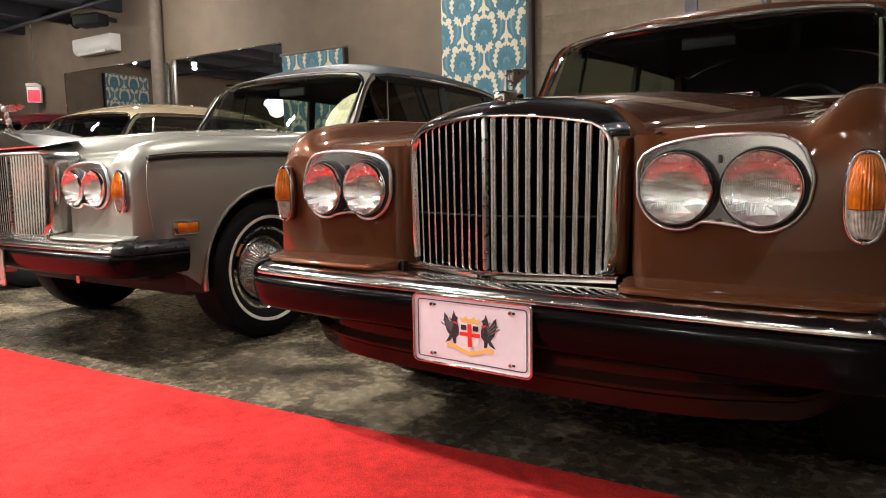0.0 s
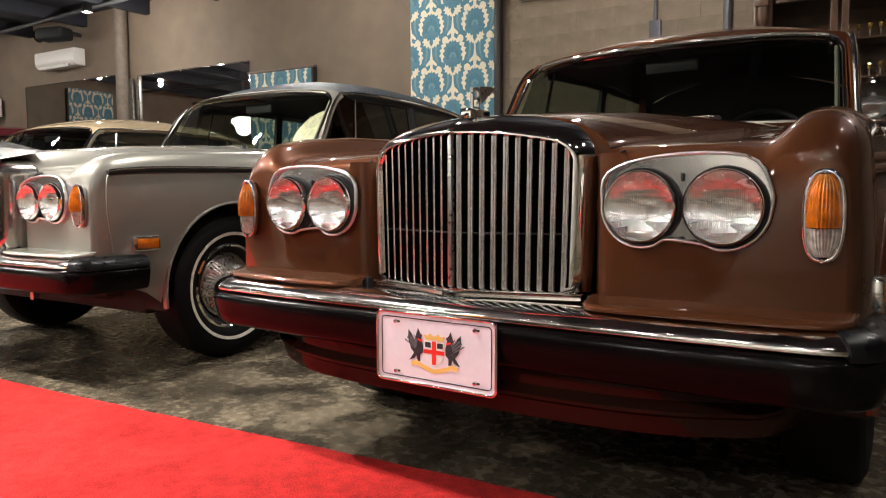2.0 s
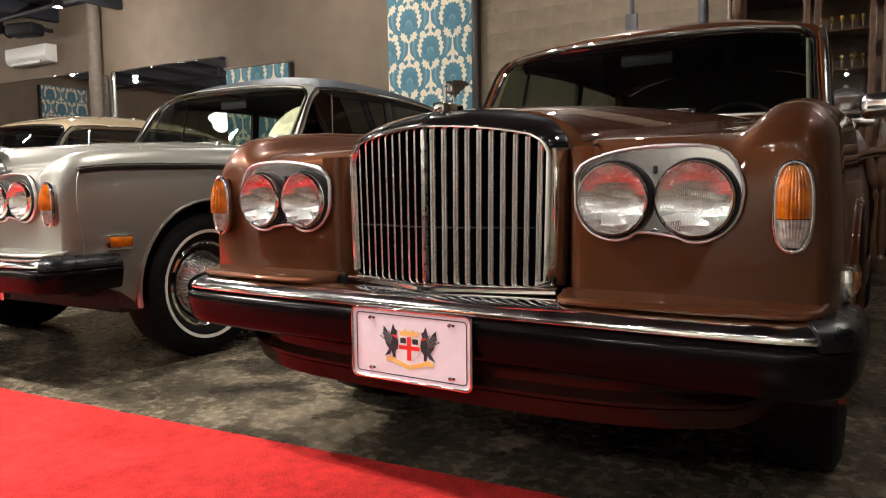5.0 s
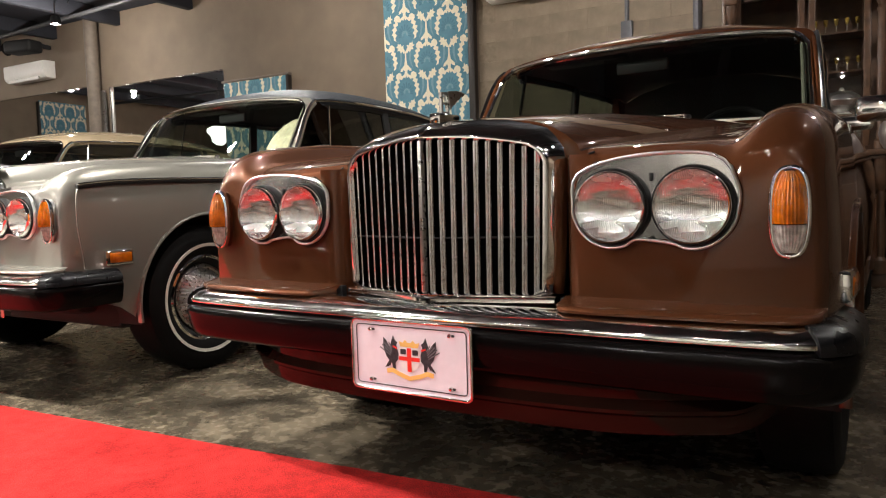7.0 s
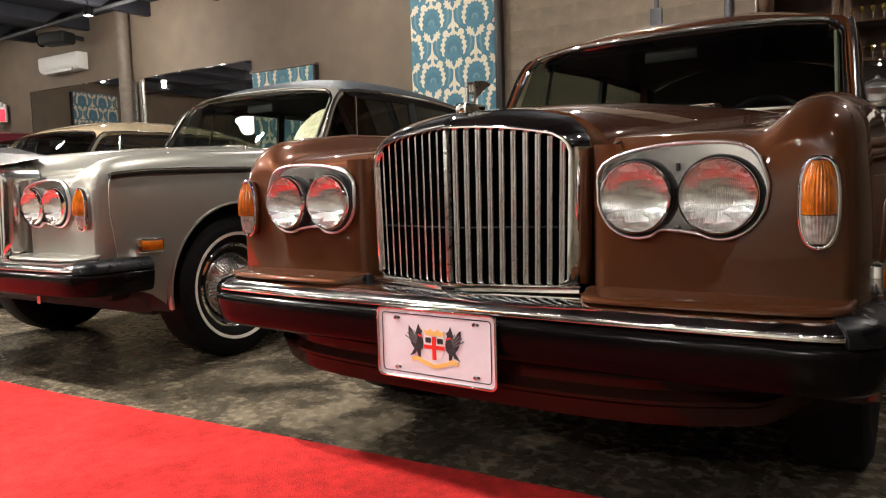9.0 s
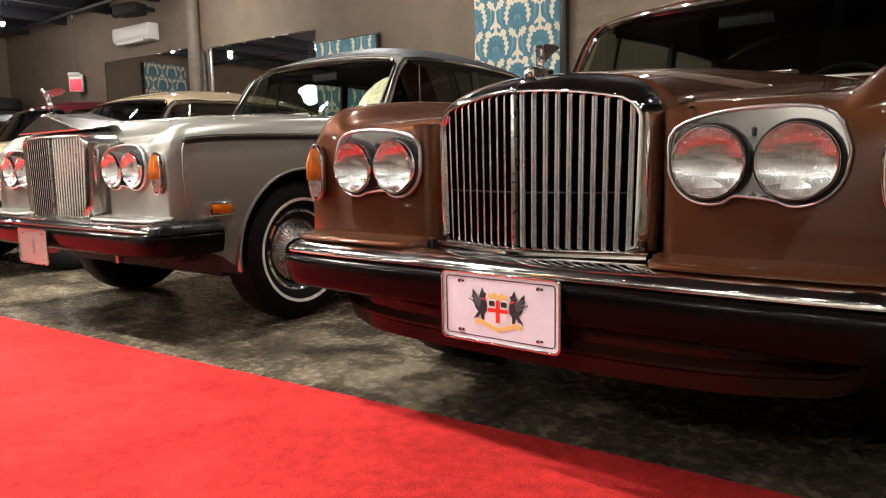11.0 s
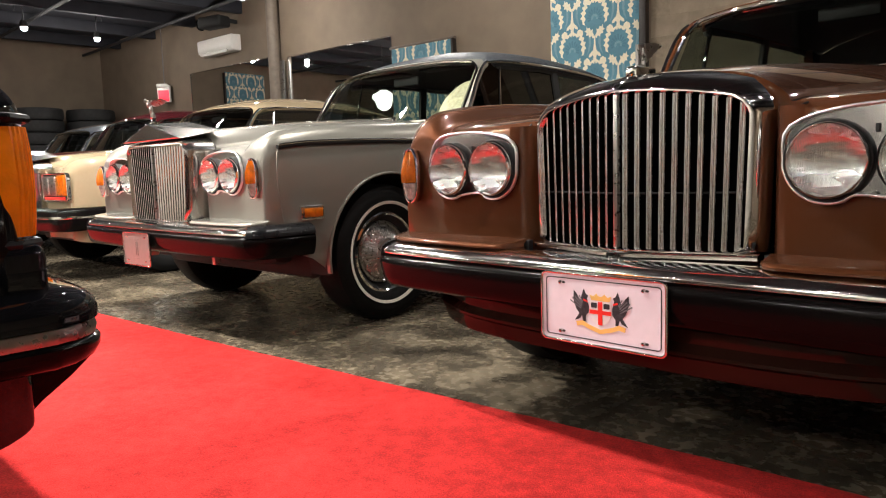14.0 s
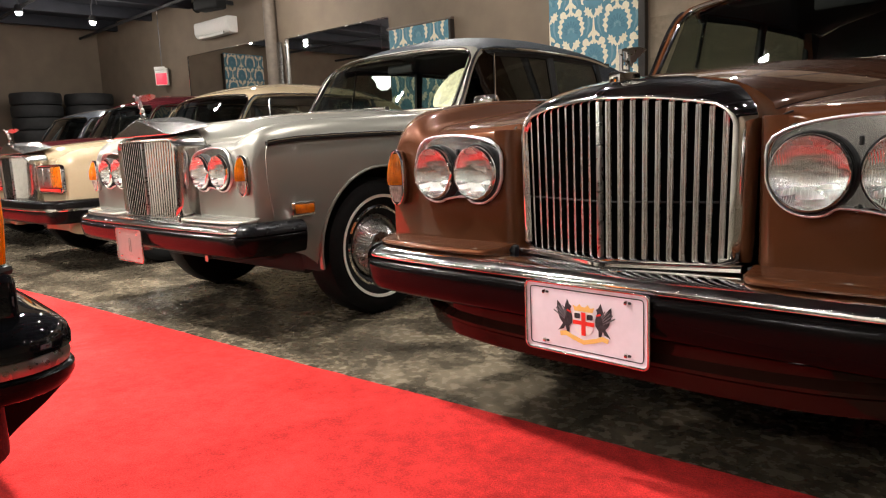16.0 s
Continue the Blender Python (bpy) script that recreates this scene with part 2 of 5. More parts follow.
M = dict(
    bumper_chrome=mat("worn_bumper_chrome", (0.86, 0.85, 0.83), 0.09, metal=1.0, noise_scale=18, rough_var=0.035, bump=0.02, bump_scale=12),
    amber_tall=mat("bright_amber_lens", (0.86, 0.215, 0.002), 0.2, spec=0.2, coat=0.6, bump=0.25, bump_scale=140, noise_scale=30, noise_amount=0.10, detail=3),
    floor=floor_mat(),
    carpet=carpet_mat(),
    wall=mat("brown_wall_paint", (0.18, 0.138, 0.10), 0.75, noise_scale=3, noise_amount=0.10, bump=0.10, bump_scale=60),
    block=mat("tan_block_paint", (0.25, 0.197, 0.142), 0.8, noise_scale=5, noise_amount=0.20, bump=0.3, bump_scale=70),
    mortar=mat("mortar", (0.24, 0.19, 0.137), 0.9, noise_scale=20, noise_amount=0.15),
    ceiling=mat("dark_ceiling_paint", (0.019, 0.020, 0.027), 0.8, noise_scale=4, noise_amount=0.2),
    steel=mat("dark_steel", (0.03, 0.03, 0.032), 0.6, metal=0.3),
    brown=mat("brown_metallic_paint", (0.073, 0.0252, 0.0105), 0.44, metal=0.4, spec=0.0, coat=1.0, coat_ior=1.45, coat_rough=0.02, noise_scale=900, noise_amount=0.08),
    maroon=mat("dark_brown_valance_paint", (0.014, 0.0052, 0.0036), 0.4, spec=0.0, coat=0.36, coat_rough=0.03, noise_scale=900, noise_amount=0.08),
    silver=mat("silver_sand_paint", (0.265, 0.256, 0.226), 0.38, metal=0.68, spec=0.0, coat=1.0, coat_ior=1.75, coat_rough=0.025, noise_scale=900, noise_amount=0.06),
    cream=mat("cream_paint", (0.28, 0.22, 0.14), 0.4, spec=0.0, coat=1.0, coat_rough=0.03, noise_scale=60, noise_amount=0.02),
    red=mat("dark_red_paint", (0.045, 0.006, 0.008), 0.4, spec=0.0, coat=1.0, coat_rough=0.03, noise_scale=60, noise_amount=0.04),
    blue=mat("slate_blue_paint", (0.07, 0.085, 0.11), 0.4, metal=0.3, coat=1.0, coat_rough=0.04, noise_scale=60, noise_amount=0.04),
    black=mat("black_paint", (0.004, 0.004, 0.005), 0.3, spec=0.0, coat=1.0, coat_rough=0.03, noise_scale=60, noise_amount=0.04),
    shell_chrome=mat("polished_chrome", (0.84, 0.83, 0.81), 0.055, metal=1.0, noise_scale=14, rough_var=0.02, bump=0.015, bump_scale=9),
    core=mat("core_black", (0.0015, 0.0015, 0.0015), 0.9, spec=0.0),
    chrome=mat("chrome", (0.80, 0.79, 0.77), 0.05, metal=1.0, noise_scale=30, rough_var=0.03),
    brushed=mat("brushed_steel", (0.36, 0.35, 0.33), 0.30, metal=1.0, noise_scale=60, rough_var=0.06),
    vinyl=mat("slate_vinyl_roof", (0.026, 0.031, 0.039), 0.5, bump=0.3, bump_scale=500, spec=0.3, noise_scale=6, noise_amount=0.12),
    rubber=mat("black_rubber", (0.004, 0.004, 0.005), 0.30, noise_scale=30, noise_amount=0.2, rough_var=0.08, spec=0.22),
    tyre=mat("tyre_rubber", (0.0045, 0.0045, 0.0045), 0.62, noise_scale=40, noise_amount=0.25, bump=0.2, bump_scale=200, spec=0.15),
    stack_tyre=mat("grey_tyre_rubber", (0.022, 0.022, 0.023), 0.7, noise_scale=12, noise_amount=0.3, bump=0.2, bump_scale=120),
    whitewall=mat("whitewall_rubber", (0.72, 0.70, 0.62), 0.55, noise_scale=40, noise_amount=0.08),
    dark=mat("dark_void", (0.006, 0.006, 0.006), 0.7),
    pale_lining=mat("pale_lining_cloth", (0.20, 0.20, 0.15), 0.8, noise_scale=60, noise_amount=0.1),
    interior=mat("dark_leather", (0.010, 0.009, 0.008), 0.5, noise_scale=20, noise_amount=0.2),
    amber=mat("amber_lens", (0.44, 0.105, 0.0015), 0.15, coat=1.0, bump=0.2, bump_scale=120, noise_scale=38, noise_amount=0.35, detail=2),
    clearlens=mat("frosted_lens", (0.34, 0.31, 0.28), 0.18, coat=1.0, bump=0.35, bump_scale=150, noise_scale=60, noise_amount=0.4),
    plate=mat("plate_enamel", (0.74, 0.66, 0.72), 0.28, coat=0.6, noise_scale=40, noise_amount=0.03),
    dimmed_pane=glass_mat("dimmed_glass", (0.03, 0.035, 0.03)),
    glass=glass_mat("car_glass", (0.58, 0.64, 0.59), base=0.10),
    darkglass=glass_mat("dark_car_glass", (0.46, 0.51, 0.46), base=0.12),
    lens=glass_mat("cabinet_glass", (0.90, 0.90, 0.88)),
    reflector=reflector_mat(),
    mirror=mat("mirror_glass", (0.86, 0.87, 0.86), 0.012, metal=1.0, noise_scale=3, rough_var=0.006),
    white=mat("white_plastic", (0.78, 0.76, 0.72), 0.4, noise_scale=20, noise_amount=0.03),
    wood=mat("carved_dark_wood", (0.088, 0.044, 0.023), 0.42, noise_scale=14, noise_amount=0.3, coat=0.3, coat_rough=0.2),
    gold=mat("gilt_glass", (0.55, 0.38, 0.10), 0.2, metal=0.8),
)


# ---- mesh helpers ----
def mesh_of(name, verts, faces, smooth=35.0, face_mats=None):
    me = bpy.data.meshes.new(name)
    me.from_pydata([tuple(v) for v in verts], [], faces)
    me.update()
    bm = bmesh.new()
    bm.from_mesh(me)
    bmesh.ops.recalc_face_normals(bm, faces=bm.faces)
    bm.to_mesh(me)
    bm.free()
    if face_mats is not None:
        me.polygons.foreach_set("material_index", face_mats)
    shade(me, smooth)
    return me


def shade(me, angle):
    if angle:
        me.polygons.foreach_set("use_smooth", [True] * len(me.polygons))
        me.set_sharp_from_angle(angle=radians(angle))


def part(name, me, material, parent=None, label="", at=None, smooth=35.0):
    """One mesh object under a thing or a part. me: a mesh or a bmesh."""
    if isinstance(me, bmesh.types.BMesh):
        data = bpy.data.meshes.new(name)
        me.to_mesh(data)
        me.free()
        shade(data, smooth)
        me = data
    if not me.materials:
        for one in (material if isinstance(material, (list, tuple)) else [material]):
            me.materials.append(one)
    ob = new(name, me)
    if parent:
        ob.parent = parent
    if at is not None:
        ob.matrix_basis = at
    if label:
        ob["label"] = label
    return ob


def grid(rows, close_u=False, close_v=False, cap=False):
    """Verts and faces of a sheet through rows of points."""
    n, m = len(rows), len(rows[0])
    verts = [p for r in rows for p in r]
    faces = []
    for i in range(n if close_v else n - 1):
        for j in range(m if close_u else m - 1):
            faces.append((i * m + j, i * m + (j + 1) % m, ((i + 1) % n) * m + (j + 1) % m, ((i + 1) % n) * m + j))
    if cap:
        faces += [tuple(range(m - 1, -1, -1)), tuple(range((n - 1) * m, n * m))]
    return verts, faces


def spline(points, per=6, closed=False):
    """Smooth curve through points."""
    pts = [Vector(p) for p in points]
    n = len(pts)
    out = []
    for i in range(n if closed else n - 1):
        if closed:
            a, b, c, d = (pts[(i + k) % n] for k in (-1, 0, 1, 2))
        else:
            a, b, c, d = pts[max(i - 1, 0)], pts[i], pts[i + 1], pts[min(i + 2, n - 1)]
        for k in range(per):
            t = k / per
            out.append(0.5 * (2 * b + (c - a) * t + (2 * a - 5 * b + 4 * c - d) * t * t + (3 * b - a - 3 * c + d) * t ** 3))
    if not closed:
        out.append(pts[-1])
    return out


def sweep(name, profile, path, up=(0, 0, 1), closed=False, smooth=35.0, scale=None):
    """A closed profile (side, up) carried along a path."""
    rows = []
    pts = [Vector(p) for p in path]
    n = len(pts)
    upv = Vector(up)
    for i, p in enumerate(pts):
        a = pts[(i - 1) % n] if closed or i else p
        b = pts[(i + 1) % n] if closed or i < n - 1 else p
        t = (b - a).normalized()
        s = t.cross(upv)
        s = s.normalized() if s.length > 1e-6 else Vector((1, 0, 0))
        w = s.cross(t).normalized()
        k = scale(i / max(1, n - 1)) if scale else 1.0
        rows.append([p + (s * u + w * v) * k for u, v in profile])
    v, f = grid(rows, close_u=True, close_v=closed, cap=not closed)
    return mesh_of(name, v, f, smooth)


def ring(r, n=10, r2=None):
    return [(r * math.cos(2 * math.pi * k / n), (r2 or r) * math.sin(2 * math.pi * k / n)) for k in range(n)]


def tube(name, path, r, n=8, closed=False, up=(0, 0, 1)):
    return sweep(name, ring(r, n), path, up, closed)


def lathe(name, profile, n=32, axis="z", smooth=30.0):
    """Turns (radius, along) pairs round an axis."""
    rows = []
    for k in range(n):
        c, s = math.cos(2 * math.pi * k / n), math.sin(2 * math.pi * k / n)
        if axis == "z":
            rows.append([(r * c, r * s, h) for r, h in profile])
        elif axis == "y":
            rows.append([(r * c, h, r * s) for r, h in profile])
        else:
            rows.append([(h, r * c, r * s) for r, h in profile])
    v, f = grid(rows, close_v=True)
    me = mesh_of(name, v, f, smooth)
    bm = bmesh.new()
    bm.from_mesh(me)
    bmesh.ops.remove_doubles(bm, verts=bm.verts, dist=1e-5)
    bm.to_mesh(me)
    bm.free()
    shade(me, smooth)
    return me


def box(name, size, at=(0, 0, 0), bevel=0.004, segments=2, smooth=35.0):
    bm = bmesh.new()
    bmesh.ops.create_cube(bm, size=1, matrix=Matrix.Translation(at) @ Matrix.Diagonal((*size, 1)))
    if bevel:
        bmesh.ops.bevel(bm, geom=list(bm.edges), offset=min(bevel, min(size) * 0.45), segments=segments, affect="EDGES", profile=0.5)
    me = bpy.data.meshes.new(name)
    bm.to_mesh(me)
    bm.free()
    shade(me, smooth)
    return me


def plate_of(name, outline, depth, axis="y", bevel=0.0, smooth=35.0):
    """A flat outline (a, b) given thickness along an axis: y: (x, z); x: (y, z); z: (x, y)."""
    put = {"y": lambda a, b, d: (a, d, b), "x": lambda a, b, d: (d, a, b), "z": lambda a, b, d: (a, b, d)}[axis]
    n = len(outline)
    verts = [put(a, b, 0) for a, b in outline] + [put(a, b, depth) for a, b in outline]
    faces = [tuple(range(n)), tuple(range(2 * n - 1, n - 1, -1))] + [(i, (i + 1) % n, n + (i + 1) % n, n + i) for i in range(n)]
    me = mesh_of(name, verts, faces, 0)
    if bevel:
        bm = bmesh.new()
        bm.from_mesh(me)
        edges = [e for e in bm.edges if e.calc_face_angle(0) > radians(50)]
        bmesh.ops.bevel(bm, geom=edges, offset=bevel, segments=2, affect="EDGES", profile=0.5)
        bm.to_mesh(me)
        bm.free()
    shade(me, smooth)
    return me


def rounded(w, h, r, n=5, cx=0.0, cy=0.0):
    pts = []
    for sx, sy, a0 in ((1, 1, 0), (-1, 1, 90), (-1, -1, 180), (1, -1, 270)):
        for k in range(n + 1):
            a = radians(a0 + 90 * k / n)
            pts.append((cx + sx * (w / 2 - r) + r * math.cos(a), cy + sy * (h / 2 - r) + r * math.sin(a)))
    return pts


def thing(name, label, category, m=None, group="", kind=""):
    ob = new(name)
    ob.empty_display_size = 0.1
    if m is not None:
        ob.matrix_basis = m
    return tagged(ob, label, category, group, kind)


def lerp(x, table):
    """Smooth-ish table lookup: table of (x, value)."""
    if x <= table[0][0]:
        return table[0][1]
    for (a, va), (b, vb) in zip(table, table[1:]):
        if x <= b:
            t = (x - a) / (b - a)
            return va + (vb - va) * t
    return table[-1][1]

# for the unseen wall behind the aisle: pale, so chrome reflects something bright
M["pale"] = mat("pale_unseen_wall", (0.46, 0.435, 0.39), 0.8, noise_scale=3, noise_amount=0.12, bump=0.1, bump_scale=50)

# ---- room ----
ROOM_L, ROOM_R, ROOM_S = -15.6, 6.0, -6.6


def wall_y(x):
    return WALL_A + WALL_B * x


def on_wall(x, z, off=0.0):
    """A pose on the back wall: local x along it, local -y out of it into the room."""
    return pose(x, wall_y(x) - off, z, 0, 0, WALL_TURN)


def slab(name, outline, z0, z1, material, label, category):
    n = len(outline)
    v = [(x, y, z0) for x, y in outline] + [(x, y, z1) for x, y in outline]
    f = [tuple(range(n))[::-1], tuple(range(n, 2 * n))] + [(i, (i + 1) % n, n + (i + 1) % n, n + i) for i in range(n)]
    ob = part(name, mesh_of(name, v, f, 0), material)
    return tagged(ob, label, category, kind="structure")


NL, NR = wall_y(ROOM_L), wall_y(ROOM_R)
slab("floor", [(ROOM_L - .2, ROOM_S - .2), (ROOM_R + .2, ROOM_S - .2), (ROOM_R + .2, NR + .2), (ROOM_L - .2, NL + .2)], FLOOR - 0.15, FLOOR,
     M["floor"], "dark stained glossy concrete floor", "floor")
slab("ceiling", [(ROOM_L - .2, ROOM_S - .2), (ROOM_R + .2, ROOM_S - .2), (ROOM_R + .2, NR + .2), (ROOM_L - .2, NL + .2)], CEIL, CEIL + 0.15,
     M["ceiling"], "dark painted ceiling with beams below", "ceiling")
slab("wall_north", [(ROOM_L, NL), (ROOM_R, NR), (ROOM_R, NR + .2), (ROOM_L, NL + .2)], FLOOR, CEIL, M["wall"], "brown painted masonry wall", "wall")
slab("wall_west", [(ROOM_L - .2, ROOM_S), (ROOM_L, ROOM_S), (ROOM_L, NL + .2), (ROOM_L - .2, NL + .2)], FLOOR, CEIL, M["wall"], "brown painted end wall", "wall")
slab("wall_east", [(ROOM_R, ROOM_S), (ROOM_R + .2, ROOM_S), (ROOM_R + .2, NR + .2), (ROOM_R, NR + .2)], FLOOR, CEIL, M["wall"], "brown painted side wall", "wall")
slab("wall_south", [(ROOM_L - .2, ROOM_S - .2), (ROOM_R + .2, ROOM_S - .2), (ROOM_R + .2, ROOM_S), (ROOM_L - .2, ROOM_S)], FLOOR, CEIL, M["pale"], "unseen wall behind the aisle, made pale to brighten reflections", "wall")

# carpet runner: its far edge runs a little askew to the cars
CARPET_TURN = 4.9


def carpet():
    rng = random.Random(5)
    m = pose(-0.8, 0.115, FLOOR, 0, 0, CARPET_TURN)
    rows = []
    for i in range(121):
        x = -10.5 + 12.04 * i / 120
        w = 0.006 * math.sin(x * 1.7) + rng.uniform(-0.0025, 0.0025)
        rows.append([(x, w, 0.0005), (x, w, 0.008), (x, w - 0.010, 0.011), (x, -1.33, 0.011), (x, -1.34, 0.0005)])
    v, f = grid(rows)
    ob = part("carpet", mesh_of("carpet", v, f, 40), M["carpet"], at=m)
    tagged(ob, "bright red carpet runner on the concrete floor", "carpet")


carpet()

# ---- saloon cars ----
AXLE_F, AXLE_R, WHEEL_R = 0.82, 3.91, 0.355
HUB_Z = FLOOR + WHEEL_R


def saloon_body(cut_away, nose=0.085, tail=5.02):
    """Lower body of the saloon as one lofted skin: nose at small y, tail at large y."""
    def arch(y, base):
        z = base
        for c in (AXLE_F, AXLE_R):
            d = abs(y - c)
            R = 0.415 if c == AXLE_F else 0.39
            if d < R:
                z = max(z, HUB_Z + math.sqrt(R * R - d * d))
        return z

    ys = [nose, nose + .004, nose + .012, nose + .026, nose + .048, nose + .08, nose + .12, nose + .17, nose + .23, nose + .30]
    y = ys[-1]
    while y < tail - 0.30:
        near = min(abs(abs(y - AXLE_F) - 0.41), abs(abs(y - AXLE_R) - 0.385))
        y += 0.012 if near < 0.05 else 0.03 if near < 0.4 else 0.06
        ys.append(y)
    ys += [tail - .2, tail - .13, tail - .08, tail - .04, tail - .015, tail]
    rows = []
    for y in ys:
        df, dr = y - nose, tail - y
        inset = droop = 0.0
        if df < 0.12:
            turn = 1 - math.sqrt(max(0, 1 - ((0.12 - df) / 0.12) ** 2))
            inset, droop = 0.026 * turn, 0.062 * turn
        if dr < 0.2:
            inset = droop = 0.10 * (1 - math.sqrt(max(0, 1 - ((0.2 - dr) / 0.2) ** 2)))
        wide = lerp(y, ((0, .868), (.25, .893), (.8, .905), (3.9, .905), (4.6, .875), (5.0, .83))) - inset
        crown = lerp(y, ((0.085, .868), (.11, .896), (.15, .920), (.20, .936), (.32, .956), (.54, .974), (1.2, .998), (1.6, 1.003), (2.4, 1.0), (3.6, .985), (4.3, .945), (5.0, .87))) - droop * 0.5
        valley = lerp(y, ((0.085, .846), (.11, .862), (.15, .872), (.25, .886), (.5, .912), (1.0, .962), (1.5, 1.005), (1.62, 1.0), (3.9, .985), (4.4, .95), (5.0, .875))) - droop * 0.5
        mid = lerp(y, ((0.085, .868), (.12, .92), (.15, .960), (.3, .985), (.8, 1.035), (1.3, 1.070), (1.5, 1.068), (1.60, 1.02), (1.72, .82), (3.85, .82), (4.0, .97), (4.3, .965), (5.0, .88))) - droop * 0.5
        xv = lerp(y, ((0.085, .335), (1.45, .535), (1.6, .56), (3.9, .61), (5.0, .62)))
        base = lerp(y, ((0.045, .40 if cut_away else .285), (.2, .38 if cut_away else .272), (.34, .33 if cut_away else .255), (.42, .26 if cut_away else .25), (1.3, .215), (3.4, .215), (4.4, .30), (5.02, .40))) + droop * 0.5
        zb = arch(y, base)
        half = []
        shoulder = crown - 0.105
        for k in range(13):
            z = zb + (shoulder - zb) * k / 12
            q = (z - 0.56) / 0.40
            x = wide - 0.030 * q * q - (0.05 * ((0.34 - z) / 0.14) ** 2 if z < 0.34 else 0)
            half.append((x, z))
        xs, zs = half[-1]
        for k in range(1, 8):                      # wing shoulder up to the crown
            a = radians(90 * k / 8)
            half.append((xs - (xs - .795 + inset) * (1 - math.cos(a)), zs + (crown - zs) * math.sin(a)))
        gap = max(0, crown - valley)
        half += [(.795 - inset, crown), (.775 - inset, crown - .001), (.757 - inset, crown - .10 * gap), (.738 - inset * .8, crown - .33 * gap), (.718 - inset * .6, crown - .68 * gap), (.700 - inset * .5, valley + .10 * gap), (.676 - inset * .4, valley + .01 * gap), (.64 - inset * .2, valley)]
        half += [(xv + .025, valley + .002), (xv + .006, valley - .002), (xv, valley + .001), (xv - .004, valley + .013)]
        full_front = lerp(y, ((.085, 5.0), (.3, 4.2), (.7, 2.8), (1.3, 1.9)))    # squarer towards the radiator shell
        for k in range(1, 14):
            t = (k / 13) ** 1.5
            if 1.66 < y < 3.95:
                half.append((xv * (1 - t), mid + (valley - mid) * max(0, 1 - 5 * t)))
            else:
                half.append(((xv - .004) * (1 - t), valley + .013 + (mid - valley - .013) * (1 - (1 - t) ** full_front)))
        full = [(-x, y, z) for x, z in half] + [(x, y, z) for x, z in half[-2::-1]]
        full = [(x, max(yy, .165), z) if abs(x) < .399 else (x, yy, z) for x, yy, z in full]
        rows.append(full)
    v, f = grid(rows)
    m = len(rows[0])
    # front face: one panel each side, open behind the grille; closed tail
    lefts = [k for k in range(m) if rows[0][k][0] <= -.40]
    rights = [k for k in range(m) if rows[0][k][0] >= .40]
    v, f = list(v), list(f)
    y0, zb = rows[0][0][1], rows[0][0][2]
    caps = 0
    for side, sgn in ((lefts, -1), (rights, 1)):
        n0 = len(v)
        v += [(sgn * .40, y0, zb), (sgn * .40, y0, rows[0][side[-1] if sgn < 0 else side[0]][2]), (sgn * .62, y0, .58)]
        loop = side + [n0 + 1, n0] if sgn < 0 else [n0, n0 + 1] + side
        for i, k in enumerate(loop):
            f.append((k, loop[(i + 1) % len(loop)], n0 + 2))
            caps += 1
    f.append(tuple((len(rows) - 1) * m + k for k in range(m)))
    idx = []
    for i in range(len(rows) - 1):
        inside = 1.66 < (ys[i] + ys[i + 1]) / 2 < 3.95
        for j in range(m - 1):
            x = (rows[i][j][0] + rows[i][j + 1][0]) / 2
            idx.append(1 if inside and abs(x) < .66 else 0)
    return mesh_of("body", v, f, 32, idx + [0] * (caps + 1))


def roof_points(y):
    """Half width, edge height and centre height of the roof at y."""
    w = lerp(y, ((1.78, .640), (1.81, .664), (1.86, .684), (1.98, .696), (2.5, .685), (3.3, .648), (3.75, .61), (4.0, .61), (4.3, .62)))
    e = lerp(y, ((1.78, 1.400), (1.98, 1.432), (2.5, 1.447), (3.3, 1.430), (3.6, 1.395), (3.8, 1.31), (4.0, 1.15), (4.2, 1.0)))
    c = lerp(y, ((1.78, 1.450), (1.84, 1.476), (1.93, 1.504), (2.08, 1.538), (2.3, 1.563), (2.7, 1.580), (3.1, 1.572), (3.5, 1.520), (3.75, 1.42), (4.0, 1.22), (4.2, 1.01)))
    return w, e, c


def side_x(y, t):
    """Half width of the side windows at y; t runs from sill to gutter."""
    return .732 - .042 * t - (.020 + .016 * t) * max(0.0, y - 1.64)


